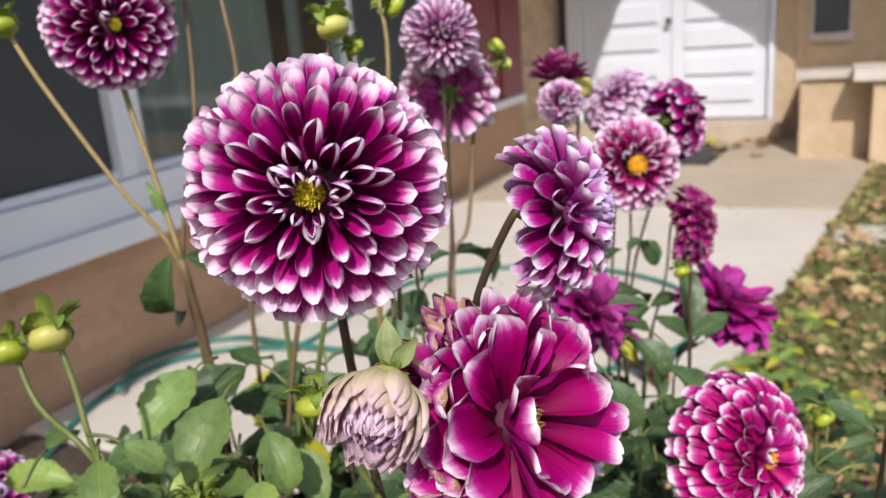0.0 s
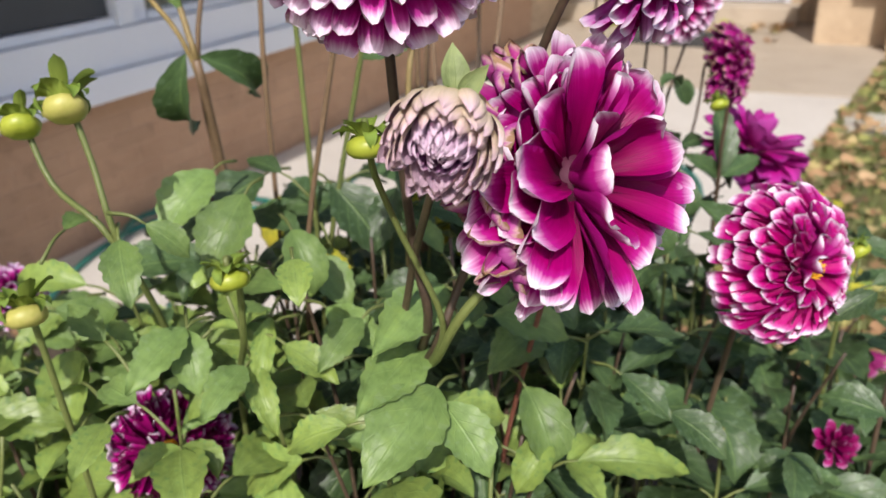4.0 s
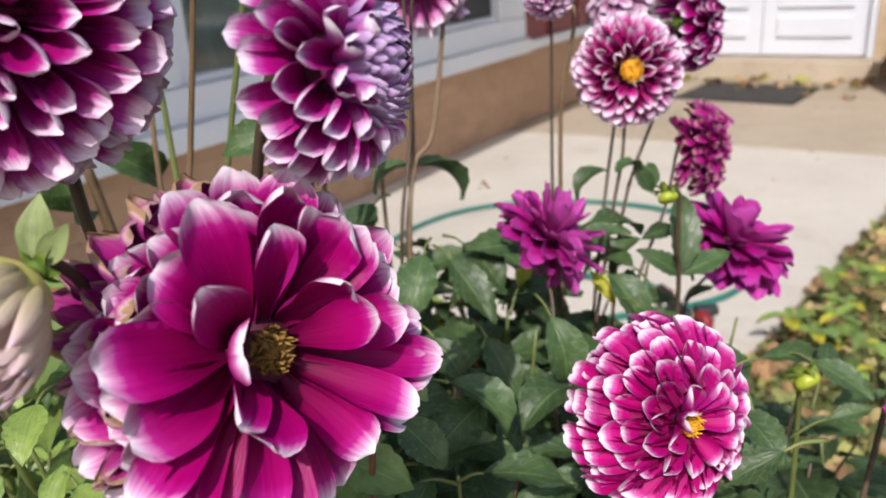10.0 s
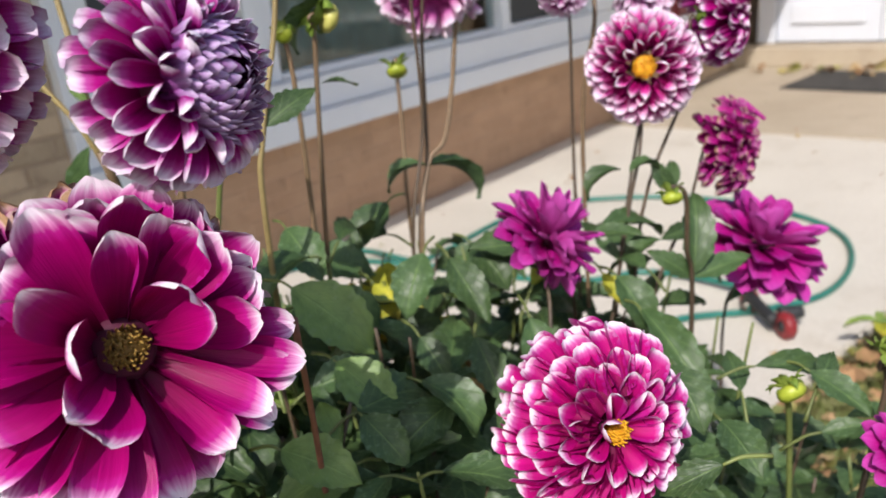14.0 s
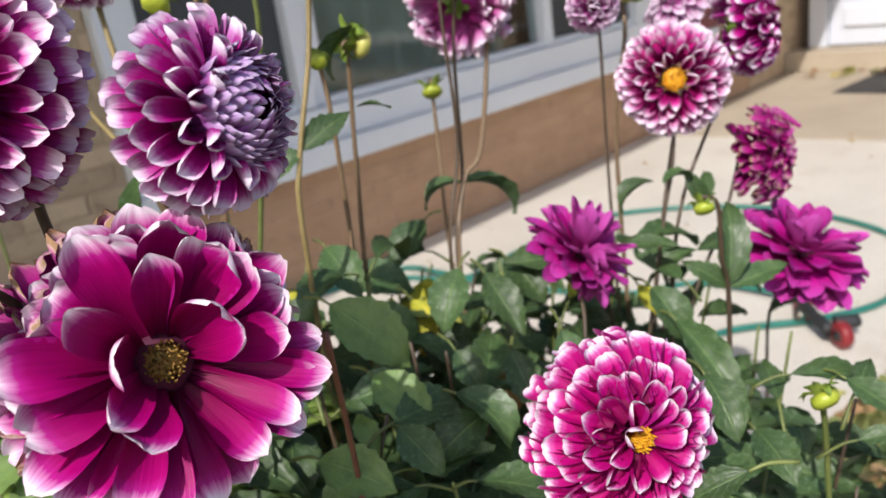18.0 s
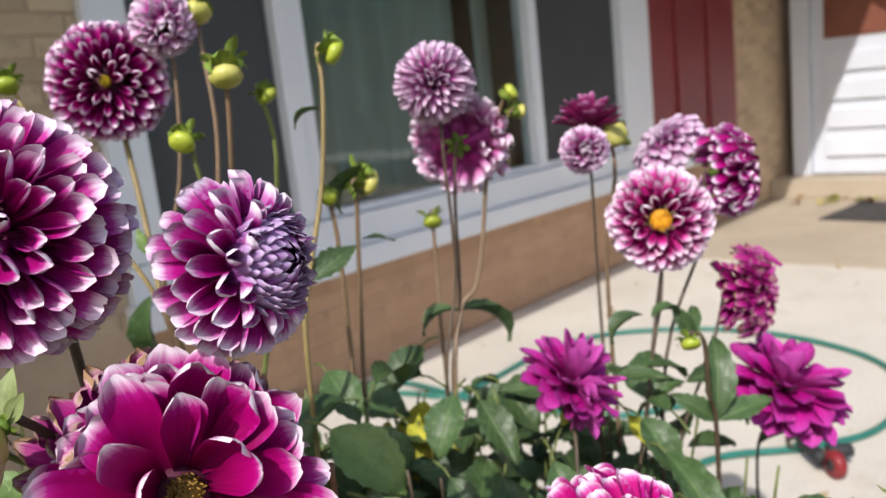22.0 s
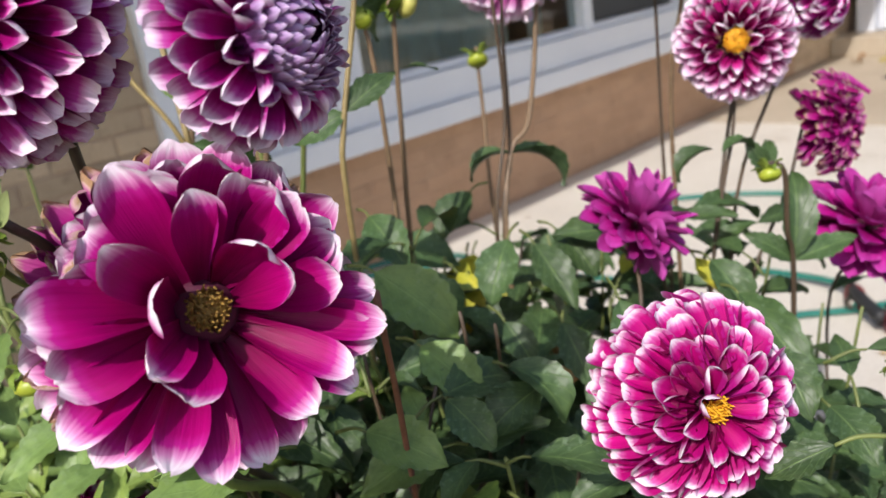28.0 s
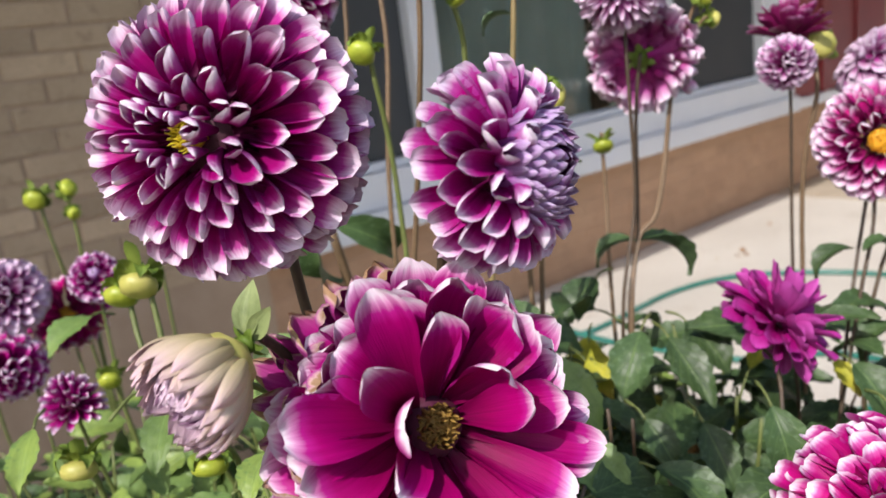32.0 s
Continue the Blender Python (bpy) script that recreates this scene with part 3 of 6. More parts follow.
for x0, x1 in ((1.503, 2.072), (2.233, 3.677), (3.755, 4.582)):
    pane = part("pane", WL(x0, WALL_Y + 0.030, 0.725, x1, WALL_Y + 0.036, 2.024, 0), M_GLASS, window)
    pane.visible_shadow = False
for x0, x1 in ((1.505, 2.070), (3.757, 4.580)):
    part("insect_screen", WL(x0, WALL_Y + 0.012, 0.727, x1, WALL_Y + 0.015, 2.022, 0), M_SCREEN, window, "dark insect screen")


def curtain(x0, x1, label):
    nx, nz = int((x1 - x0) * 60), 4
    verts, faces = [], []
    for j in range(nz + 1):
        for i in range(nx + 1):
            x = x0 + (x1 - x0) * i / nx
            verts.append((x, WALL_Y + 0.30 + 0.030 * math.sin(x * 34 + 0.6 * math.sin(x * 9)), 0.002 + 2.2 * j / nz))
    for j in range(nz):
        for i in range(nx):
            k = j * (nx + 1) + i
            faces.append((k, k + 1, k + nx + 2, k + nx + 1))
    return tagged(new("curtain", mesh_of("curtain", verts, faces, M_CURTAIN, True)), label, "curtain")


curtain(2.42, 3.44, "grey-green sheer curtain behind the middle pane")
curtain(3.60, 3.76, "grey-green sheer curtain beside the sash")

# Red boards between the window and the corner pier.
panel = thing("red_siding", "dark red vertical board siding beside the window", "siding", (4.935, WALL_Y, WIN[2]), kind="structure")
part("bottom_rail", box_bm(0.0, -0.05, 0.0, 1.362, 0.02, 0.06, 0.004), M_WHITE, panel, "white bottom rail")
for x0, x1 in ((0.005, 0.380), (0.387, 0.870), (0.877, 1.358)):
    part("board", box_bm(x0, -0.030, 0.064, x1, 0.02, 1.93, 0.006), M_RED, panel)
for x0 in (0.365, 0.855):
    part("batten", box_bm(x0, -0.048, 0.064, x0 + 0.036, -0.031, 1.93, 0.004), M_RED, panel)

# ---- house: door wall ----
wall_box("wall_east_over_doors", "brick above the doors", (DOOR_X, 0.36, 2.30, DOOR_X + 0.25, WALL_Y, 2.75))
wall_box("wall_east_pier", "sunlit tan brick pier beside the doors", (DOOR_X - 0.02, 0.33, -0.1, DOOR_X + 0.25, 0.478, 2.75), M_BRICK)
wall_east = wall_box("wall_east", "tan brick wall with a small window, partly in shade", (DOOR_X + 0.02, -7.0, -0.1, DOOR_X + 0.25, 0.327, 2.75), M_BRICK)
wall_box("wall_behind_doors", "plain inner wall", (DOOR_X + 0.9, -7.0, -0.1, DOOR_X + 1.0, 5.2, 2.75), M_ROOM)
# An unseen slanting roof, added to shade the upper right of the doors.
bm = bmesh.new()
edge = [(0.95, 3.40), (-0.66, 2.28), (-4.5, 2.28)]
rows = [[bm.verts.new((x, y, z + h)) for y, z in edge] for x, h in ((5.40, 0.0), (8.2, 0.0), (8.2, 0.12), (5.40, 0.12))]
for a in range(4):
    for i in range(2):
        bm.faces.new((rows[a][i], rows[a][i + 1], rows[(a + 1) % 4][i + 1], rows[(a + 1) % 4][i]))
for i in (0, 2):
    bm.faces.new([r[i] for r in rows])
tagged(new("porch_roof", from_bm("porch_roof", bm, M_SHINGLE)), "unseen sloping slab added to shade the doors", "roof", kind="structure")

door = thing("door_1", "white panelled double door in sun and shade", "door", (DOOR_X, 2.24, 0.15), kind="structure")
DL = lambda x0, y0, z0, x1, y1, z1, b=0.005: box_bm(x0 - DOOR_X, y0 - 2.24, z0 - 0.15, x1 - DOOR_X, y1 - 2.24, z1 - 0.15, b)
part("casing", DL(DOOR_X - 0.04, 2.10, 0.152, DOOR_X + 0.12, 2.24, 2.29), M_DOOR, door)
part("casing", DL(DOOR_X - 0.04, 0.482, 0.152, DOOR_X + 0.12, 0.53, 2.29), M_DOOR, door)
part("casing", DL(DOOR_X - 0.04, 0.533, 2.20, DOOR_X + 0.12, 2.097, 2.29), M_DOOR, door)
for y0, y1 in ((0.536, 1.314), (1.320, 2.095)):
    leaf = part("door_leaf", DL(DOOR_X + 0.02, y0, 0.156, DOOR_X + 0.07, y1, 2.197, 0.004), M_DOOR, door)
    for z0, z1 in ((0.30, 0.46), (0.53, 0.69), (0.76, 0.92), (0.99, 1.15)):
        panel_bm = DL(DOOR_X - 0.006, y0 + 0.11, z0, DOOR_X + 0.019, y1 - 0.11, z1, 0.010)
        part("door_panel", panel_bm, M_DOOR, leaf)
    part("door_light", DL(DOOR_X + 0.006, y0 + 0.10, 1.26, DOOR_X + 0.019, y1 - 0.10, 2.08, 0.004), M_REDBROWN, leaf, "reddish brown upper panel")
bm = bmesh.new()
bmesh.ops.create_uvsphere(bm, u_segments=14, v_segments=10, radius=0.028, matrix=Matrix.Translation((-0.045, 1.335 - 2.24, 1.00 - 0.15)) @ Matrix.Diagonal((0.8, 1, 1, 1)))
bmesh.ops.create_cone(bm, segments=12, radius1=0.012, radius2=0.012, depth=0.05, cap_ends=True, matrix=Matrix.Translation((-0.010, 1.335 - 2.24, 1.00 - 0.15)) @ Matrix.Rotation(radians(90), 4, "Y"))
part("door_knob", bm, M_METAL, door, "dark metal knob", smooth=True)

small_window = thing("window_2", "small dark window with a pale sill", "window", (DOOR_X + 0.02, 0.08, 0.80), kind="structure")
part("pane", box_bm(-0.012, -0.13, 0.02, 0.0, 0.12, 0.95, 0.002), M_SCREEN, small_window)
part("window_sill", box_bm(-0.06, -0.16, -0.05, 0.0, 0.15, 0.015, 0.006), M_STONE, small_window)
part("window_frame", box_bm(-0.022, 0.122, 0.018, 0.0, 0.15, 0.98, 0.003), M_STONE, small_window)
part("window_frame", box_bm(-0.022, -0.16, 0.018, 0.0, -0.132, 0.98, 0.003), M_STONE, small_window)

# Low brick planter wall with stone cap and a pier, right of the doors.
planter = thing("low_wall", "low tan brick garden wall with a pale stone cap", "wall", (6.30, 0.23, 0.0), kind="structure")
part("brickwork", box_bm(0.0, -2.6, -0.05, 0.22, 0.02, 0.545, 0.006), M_BRICK, planter)
part("brickwork", box_bm(0.222, -0.18, -0.05, 0.98, 0.02, 0.545, 0.006), M_BRICK, planter)
part("brick_pier", box_bm(-0.26, -0.60, -0.05, -0.06, -0.43, 0.545, 0.006), M_BRICK, planter)
part("cap_stone", box_bm(-0.04, -0.30, 0.550, 0.26, 0.05, 0.605, 0.008), M_STONE, planter)
part("cap_stone", box_bm(-0.31, -2.64, 0.552, 0.26, -0.305, 0.625, 0.008), M_STONE, planter)

# ---- things on the patio ----
mat_ob = thing("door_mat", "dark grey fibre door mat strewn with dry leaves", "door mat", (6.42, 1.25, 0.0))
part("pad", box_bm(-0.40, -0.45, 0.002, 0.30, 0.36, 0.018, 0.005), M_MAT, mat_ob, m=Matrix.Rotation(radians(-6), 4, "Z"))
part("rubber_edge", box_bm(-0.42, -0.47, 0.0005, 0.32, 0.38, 0.006, 0.002), M_BLACK, mat_ob, m=Matrix.Rotation(radians(-6), 4, "Z"))

hose_line = [(1.30, 2.02, 0.012), (1.52, 2.16, 0.012), (1.78, 2.25, 0.012), (2.00, 2.24, 0.012), (2.20, 2.06, 0.012), (2.28, 1.84, 0.012), (2.45, 1.80, 0.012), (2.86, 1.80, 0.013),
             (3.16, 1.68, 0.013), (3.36, 1.40, 0.013), (3.43, 1.10, 0.013), (3.37, 0.80, 0.013), (3.22, 0.58, 0.013), (2.96, 0.47, 0.013), (2.66, 0.47, 0.013), (2.45, 0.60, 0.014), (2.25, 0.80, 0.014), (1.9, 0.86, 0.016), (1.66, 0.90, 0.012), (1.59, 1.08, 0.012), (1.50, 1.32, 0.012), (1.44, 1.50, 0.012), (1.50, 1.72, 0.012)]
hose = thing("garden_hose", "teal green rubber garden hose coiled on the concrete", "hose", (1.30, 2.02, 0.0))
piece("tube", tube("tube", [Vector(p) - Vector((1.30, 2.02, 0)) for p in hose_line], 0.0105, 0.0105, M_HOSE, 8, 8), hose)
second = [(1.75, 2.18, 0.034), (1.95, 2.29, 0.030), (2.18, 2.26, 0.013), (2.30, 2.10, 0.013), (2.26, 1.90, 0.036), (2.30, 1.62, 0.013), (2.40, 1.20, 0.013), (2.58, 1.02, 0.013), (2.54, 0.70, 0.036), (2.40, 0.62, 0.036)]
piece("tube", tube("tube", [Vector(p) - Vector((1.30, 2.02, 0)) for p in second], 0.0105, 0.0105, M_HOSE, 8, 8), hose)
piece("coupling", tube("coupling", [(1.10, -1.385, 0.038), (1.15, -1.42, 0.038)], 0.014, 0.014, M_METAL, 10, 2), hose, label="dull metal coupling")

scrap = sheet("plastic_scrap", PETAL, 0.42, 0.9, 0.4, 0.5, M_TEAL_PALE, ruffle=0.12, thick=0.02, seed=77)
tagged(new("plastic_scrap", scrap), "pale teal scrap of folded plastic", "plastic scrap").matrix_world = Matrix.Translation((1.56, 1.04, 0.004)) @ Matrix.Rotation(radians(40), 4, "Z") @ Matrix.Diagonal((0.16, 0.13, 0.13, 1))
sprinkler = thing("lawn_sprinkler", "black wheeled lawn sprinkler with red wheels", "sprinkler", (2.35, 0.50, 0.0))
piece("arm", tube("arm", [(-0.02, 0.02, 0.045), (0.05, 0.10, 0.065), (0.14, 0.16, 0.060)], 0.020, 0.014, M_BLACK, 10, 5), sprinkler)
piece("body", tube("body", [(0.02, 0.02, 0.05), (0.06, -0.03, 0.055)], 0.024, 0.018, M_BLACK, 10, 4), sprinkler)
for wx, wy in ((-0.02, -0.01), (0.10, 0.13)):
    wheel = piece("wheel", lathe("wheel", [(0.018, -0.014), (0.034, -0.014), (0.038, -0.009), (0.038, 0.009), (0.034, 0.014), (0.018, 0.014)], M_REDPLASTIC, 20), sprinkler,
                  Matrix.Translation((wx, wy, 0.040)) @ Matrix.Rotation(radians(52), 4, "Z") @ Matrix.Rotation(radians(90), 4, "X"), "red plastic wheel")
    piece("hub", lathe("hub", [(0.016, -0.017), (0.017, 0.017), (0.008, 0.019)], M_BLACK, 12), wheel, label="black hub")

# ---- dahlias ----
GOLD = radians(137.508)
LONG = {}


def variants(key, make, count=4):
    if key not in LONG:
        LONG[key] = [make(k) for k in range(count)]
    return LONG[key]


def petals_of(kind):
    """Inner, middle and outer petal meshes of a kind of bloom."""
    mat, prof, w = {"purple": (M_PURPLE, BLUNT, 0.27), "crimson": (M_CRIMSON, BLUNT, 0.26), "wither": (M_WITHER, PETAL, 0.30)}[kind]
    flat = kind in ("purple", "crimson")
    tube_in = (1.2, 0.8) if flat else (2.6, 1.5)
    tube_mid = (1.1, 0.60) if flat else (2.4, 1.5)
    tube_out = (1.0, 0.45) if flat else (2.1, 1.2)
    return [variants((kind, z), lambda k, c=c, cu=cu, z=z: sheet("petal", prof, w * (0.93 + 0.05 * k), c[0], c[1], cu + 0.06 * (k - 1.5), mat, ruffle=0.02 * (1 + 0.5 * k), seed=7 * k + z * 31, hook=0.15 if flat else 0.45))
            for z, (c, cu) in enumerate(((tube_in, 0.45 if not flat else 0.20), (tube_mid, 0.10 if not flat else -0.05), (tube_out, -0.25 if not flat else -0.22)))]


def cups_of(kind):
    """Petals of a ball bloom, of length 1 and arc width 1: rolled quill, half-open cup, open spoon, and incurved scale."""
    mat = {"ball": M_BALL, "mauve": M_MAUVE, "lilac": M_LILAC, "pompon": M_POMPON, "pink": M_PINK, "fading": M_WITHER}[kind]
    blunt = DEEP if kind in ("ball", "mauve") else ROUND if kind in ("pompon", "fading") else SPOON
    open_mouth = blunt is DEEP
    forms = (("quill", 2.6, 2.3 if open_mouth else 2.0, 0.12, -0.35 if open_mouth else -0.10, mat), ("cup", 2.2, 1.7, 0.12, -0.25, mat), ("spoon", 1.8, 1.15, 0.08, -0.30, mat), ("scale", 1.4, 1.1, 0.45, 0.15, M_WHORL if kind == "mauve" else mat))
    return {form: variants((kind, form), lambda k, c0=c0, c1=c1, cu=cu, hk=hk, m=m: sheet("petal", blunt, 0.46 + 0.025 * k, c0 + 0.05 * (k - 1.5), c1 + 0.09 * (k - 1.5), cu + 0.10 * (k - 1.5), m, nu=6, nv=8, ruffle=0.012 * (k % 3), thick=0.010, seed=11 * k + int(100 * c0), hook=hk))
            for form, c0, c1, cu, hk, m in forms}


def heart_of(R, depth, core):
    k = core * (core > 0.3)
    return lathe("bloom", [(0.02 * R, (0.18 + 0.7 * k) * R * depth), ((0.16 + 0.3 * k) * R, (0.13 + 0.6 * k) * R * depth), ((0.22 + 0.5 * k) * R, 0.0), (0.22 * R, -0.10 * R), (0.12 * R, -0.20 * R), (0.05 * R, -0.26 * R)][::-1], M_HEART, 14)


def florets(head, R, disc, base, disc_mat, rng):
    bm = bmesh.new()
    bmesh.ops.create_uvsphere(bm, u_segments=12, v_segments=8, radius=1.0, matrix=Matrix.Translation((0, 0, base)) @ Matrix.Diagonal((disc * R * 1.02, disc * R * 0.98, 0.07 * R, 1)))
    for k in range(60):
        q, a = disc * R * math.sqrt((k + 0.5) / 60), k * GOLD
        h = base + 0.03 * R + 0.06 * R * math.sqrt(1.03 - (q / (disc * R)) ** 2) + rng.gauss(0, 0.02 * R)
        bmesh.ops.create_cone(bm, segments=5, radius1=0.075 * disc * R * 1.7, radius2=0.03 * disc * R, depth=0.10 * R, cap_ends=True,
                              matrix=Matrix.Translation((q * math.cos(a), q * math.sin(a), h)) @ Matrix.Rotation(0.25 * rng.gauss(0, 1), 4, "X"))
    part("flower_centre", bm, disc_mat or M_DISC, head, "golden yellow florets" if not disc_mat else "browning florets", smooth=True)


def head_at(parent, origin, facing, mesh):
    m = Vector(facing).normalized().to_track_quat("Z", "Y").to_matrix().to_4x4()
    m.translation = Vector(origin) - parent.location
    return piece("bloom", mesh, parent, m)


def ball_on(parent, origin, facing, R, kind, n, depth=0.8, t0=8, t1=118, wide=1.5, disc=0.0, disc_mat=None, seed=1, green=True, spin=0.0, even=0.62, lean=(5, 38), long=(0.34, 0.66), rolled=0.55, closed=0.0, core=0.45, messy=1.0, gap=None, dense=None, disc_at=0.58):
    """A ball dahlia: cupped petals in a golden spiral whose mouths look outwards. lean: degrees that a petal tips away from the
    crown, at the crown and at the rim; rolled, closed: angles off the axis up to which petals are quills or incurved scales."""
    rng = random.Random(seed)
    head = head_at(parent, origin, facing, heart_of(R, depth, core))
    forms = cups_of(kind)
    for i in range(n):
        f = (i + 0.5) / n
        span = radians(t1 - t0)
        th = radians(t0) + span * f**even
        rate = span * even * f ** (even - 1) / n
        if dense:
            k, cap = dense
            if i < k:
                th, rate = cap * ((i + 0.5) / k) ** 0.56, cap * 0.56 * ((i + 0.5) / k) ** -0.44 / k
            else:
                g = (i - k + 0.5) / (n - k)
                th, rate = cap + (radians(t1) - cap) * g**0.9, (radians(t1) - cap) * 0.9 * g**-0.1 / (n - k)
        space = R * math.sqrt(2 * math.pi * max(math.sin(th), 0.05) * rate)
        th += rng.gauss(0, 0.025 * messy)
        ph = spin + i * GOLD + rng.gauss(0, 0.035 * messy)
        if gap and gap(th, ph, rng):
            continue
        s, c = math.sin(th), math.cos(th)
        rad, up = Vector((math.cos(ph), math.sin(ph), 0)), Vector((0, 0, 1))
        squash = depth if c > 0 else 0.85
        tip = (rad * s + up * c * squash) * R * (1.02 - 0.06 * messy * rng.random())
        out = (rad * s * squash + up * c).normalized()
        tang = (rad * c - up * s * squash)
        tang = (tang - out * tang.dot(out)).normalized()
        grow = min(1.0, th / 1.2)
        tilt = radians(lean[0] + (lean[1] - lean[0]) * grow + rng.gauss(0, 5 * messy))
        form = "scale" if th < closed else "quill" if th < rolled else "cup" if th < rolled + 0.45 + 0.15 * rng.random() else "spoon"
        if th < closed:
            tilt = radians(-58 + 50 * th / closed)
        way = out * math.cos(tilt) + tang * math.sin(tilt)
        face = out * math.sin(tilt) - tang * math.cos(tilt)
        L = R * (long[0] + (long[1] - long[0]) * grow) * rng.uniform(0.95, 1.05)
        w = wide * space * rng.uniform(0.94, 1.06)
        me = forms[form][(i * 7 + i // 5) % 4]
        turn = Matrix.Rotation(rng.gauss(0, 0.10 * messy), 4, "X")
        piece("petal", me, head, frame_of(way, face, tip - way * L, L, w, w) @ turn)
    if disc:
        florets(head, R, disc, disc_at * R * depth, disc_mat, rng)
    if green:
        calyx(head, R, seed)
    return head


def bloom_on(parent, origin, facing, R, kind, n, depth=0.7, t0=6, t1=108, width=1.0, disc=0.0, disc_mat=None, seed=1, green=True, gap=None, spin=0.0, even=0.62, small=0.45, core=0.2, messy=1.0, arch=None, skew=0.0):
    """An open dahlia: flat petals from a heart in a golden spiral. arch: petal meshes of the upper and lower half, which bend
    over the centre; skew: how far the petals of one side lie back."""
    rng = random.Random(seed)
    head = head_at(parent, origin, facing, heart_of(R, depth, core))
    inner, middle, outer = petals_of(kind) if not arch else ((), (), ())
    for i in range(n):
        f = (i + 0.5) / n
        th = radians(t0 + (t1 - t0) * f**even) + rng.gauss(0, 0.035 * messy)
        ph = spin + i * GOLD + rng.gauss(0, 0.06 * messy)
        th += skew * max(0.0, -math.cos(ph)) * math.sin(th)
        if gap and gap(th, ph, rng):
            continue
        s, c = math.sin(th), math.cos(th)
        rad, up = Vector((math.cos(ph), math.sin(ph), 0)), Vector((0, 0, 1))
        tipr = R * (1.03 - 0.10 * messy * rng.random())
        if arch and math.sin(ph) < -0.15:
            tipr *= 1.10
        tip = rad * tipr * s + up * (tipr * depth * c if c > 0 else tipr * 0.75 * c)
        deep = core * (1 - 0.55 * min(1.0, th / 1.3))
        lag = th * (1 - 0.65 * deep)
        root = max(deep * R, 0.20 * R)
        foot = rad * max(root * math.sin(lag), disc * R * 1.05) + up * (root * 0.85 * depth * math.cos(lag) - 0.06 * R)
        way = tip - foot
        out = rad * s + up * c
        face = (up * max(s, 0.15) - rad * c).lerp(up, 0.25) * (1 - core) + out * core
        bank = inner if th < 0.6 else middle if th < 1.25 else outer
        if arch:
            face = face.normalized() + out * 0.30
            bank = arch[0] if math.sin(ph) > -0.15 else arch[1]
        me = bank[(i * 7 + i // 4) % len(bank)]
        grow = small + (1 - small) * min(1.0, th / 1.05)
        L = way.length
        roll = Matrix.Rotation(rng.gauss(0, 0.12 * messy), 4, "X") @ Matrix.Rotation(rng.gauss(0, 0.05 * messy), 4, "Y")
        piece("petal", me, head, frame_of(way, face, foot, L * 1.03, R * 0.80 * grow * width, R * 0.80 * grow * width) @ roll)
    if disc:
        florets(head, R, disc, 0.11 * R * depth, disc_mat, rng)
    if green:
        calyx(head, R, seed)
    return head


def calyx(head, R, seed):
    bank = variants("bract", lambda k: sheet("bract", POINT, 0.26, 0.8, 0.3, -0.5 - 0.15 * k, M_BRACT, nu=4, nv=6, seed=k + 90))
    size = min(0.26 * R, 0.012)
    piece("receptacle", lathe("receptacle", [(0.002, 0.0), (0.13 * R + 0.001, 0.05 * R), (0.16 * R, 0.16 * R)], M_BRACT, 10), head, Matrix.Translation((0, 0, -0.34 * R)))
    for k in range(6):
        a = k * 1.047 + seed
        rad = Vector((math.cos(a), math.sin(a), 0.55))
        piece("bract", bank[k % 4], head, frame_of(rad, (0, 0, 1), (0, 0, -0.32 * R), size * 1.4, size * 1.4, size * 1.4))


def stalk(parent, points, r0=0.0042, r1=0.0026, material=None, name="stem", knots=()):
    points = [Vector(p) for p in points]
    if (points[1] - points[0]).length > 0.3:
        points[1:1] = [points[0].lerp(points[1], f) + Vector((0.004 * math.sin(31 * points[1].x), 0.004 * math.sin(47 * points[1].y), 0)) for f in (0.35, 0.7)]
    return piece(name, tube(name, [p - parent.location for p in points], 0.68 * r0, 0.72 * r1, material or M_STEM, 8, 5, knots), parent)


def leaf_bank(kind):
    mat = {"green": M_LEAF, "lime": M_LIME, "mid": M_LEAF_MID, "dry": M_DRY, "yellow": M_YELLOW}[kind]
    return variants(("leaf", kind), lambda k: sheet("leaf", LEAF, (0.20, 0.235, 0.26, 0.22, 0.28)[k], 0.55, 0.35, (-0.85, -0.5, -1.2, -0.25, -0.7)[k], mat, nu=6, nv=24, teeth=(0.07, 0.09, 0.05, 0.08, 0.065)[k],
                                                    ruffle=0.05, thick=0.006, fold=(0.30, 0.15, 0.35, 0.22, 0.1)[k], seed=k + 50), 5)


def leaf_on(parent, at, way, size, kind="green", k=0, up=(0, 0, 1), wide=1.0, petiole=0.0):
    p = Vector(at) - parent.location
    w = Vector(way).normalized()
    if petiole:
        piece("petiole", tube("petiole", [p - w * petiole + Vector((0, 0, -0.25 * petiole)), p - w * petiole * 0.4, p], 0.0016, 0.0010, M_STEM, 5, 3), parent)
    return piece("leaf", leaf_bank(kind)[k % 5], parent, frame_of(w, up, p, size * 1.08, size * 1.05 * wide, size))


def back_of(origin, facing, R, f=0.34):
    return Vector(origin) - Vector(facing).normalized() * R * f


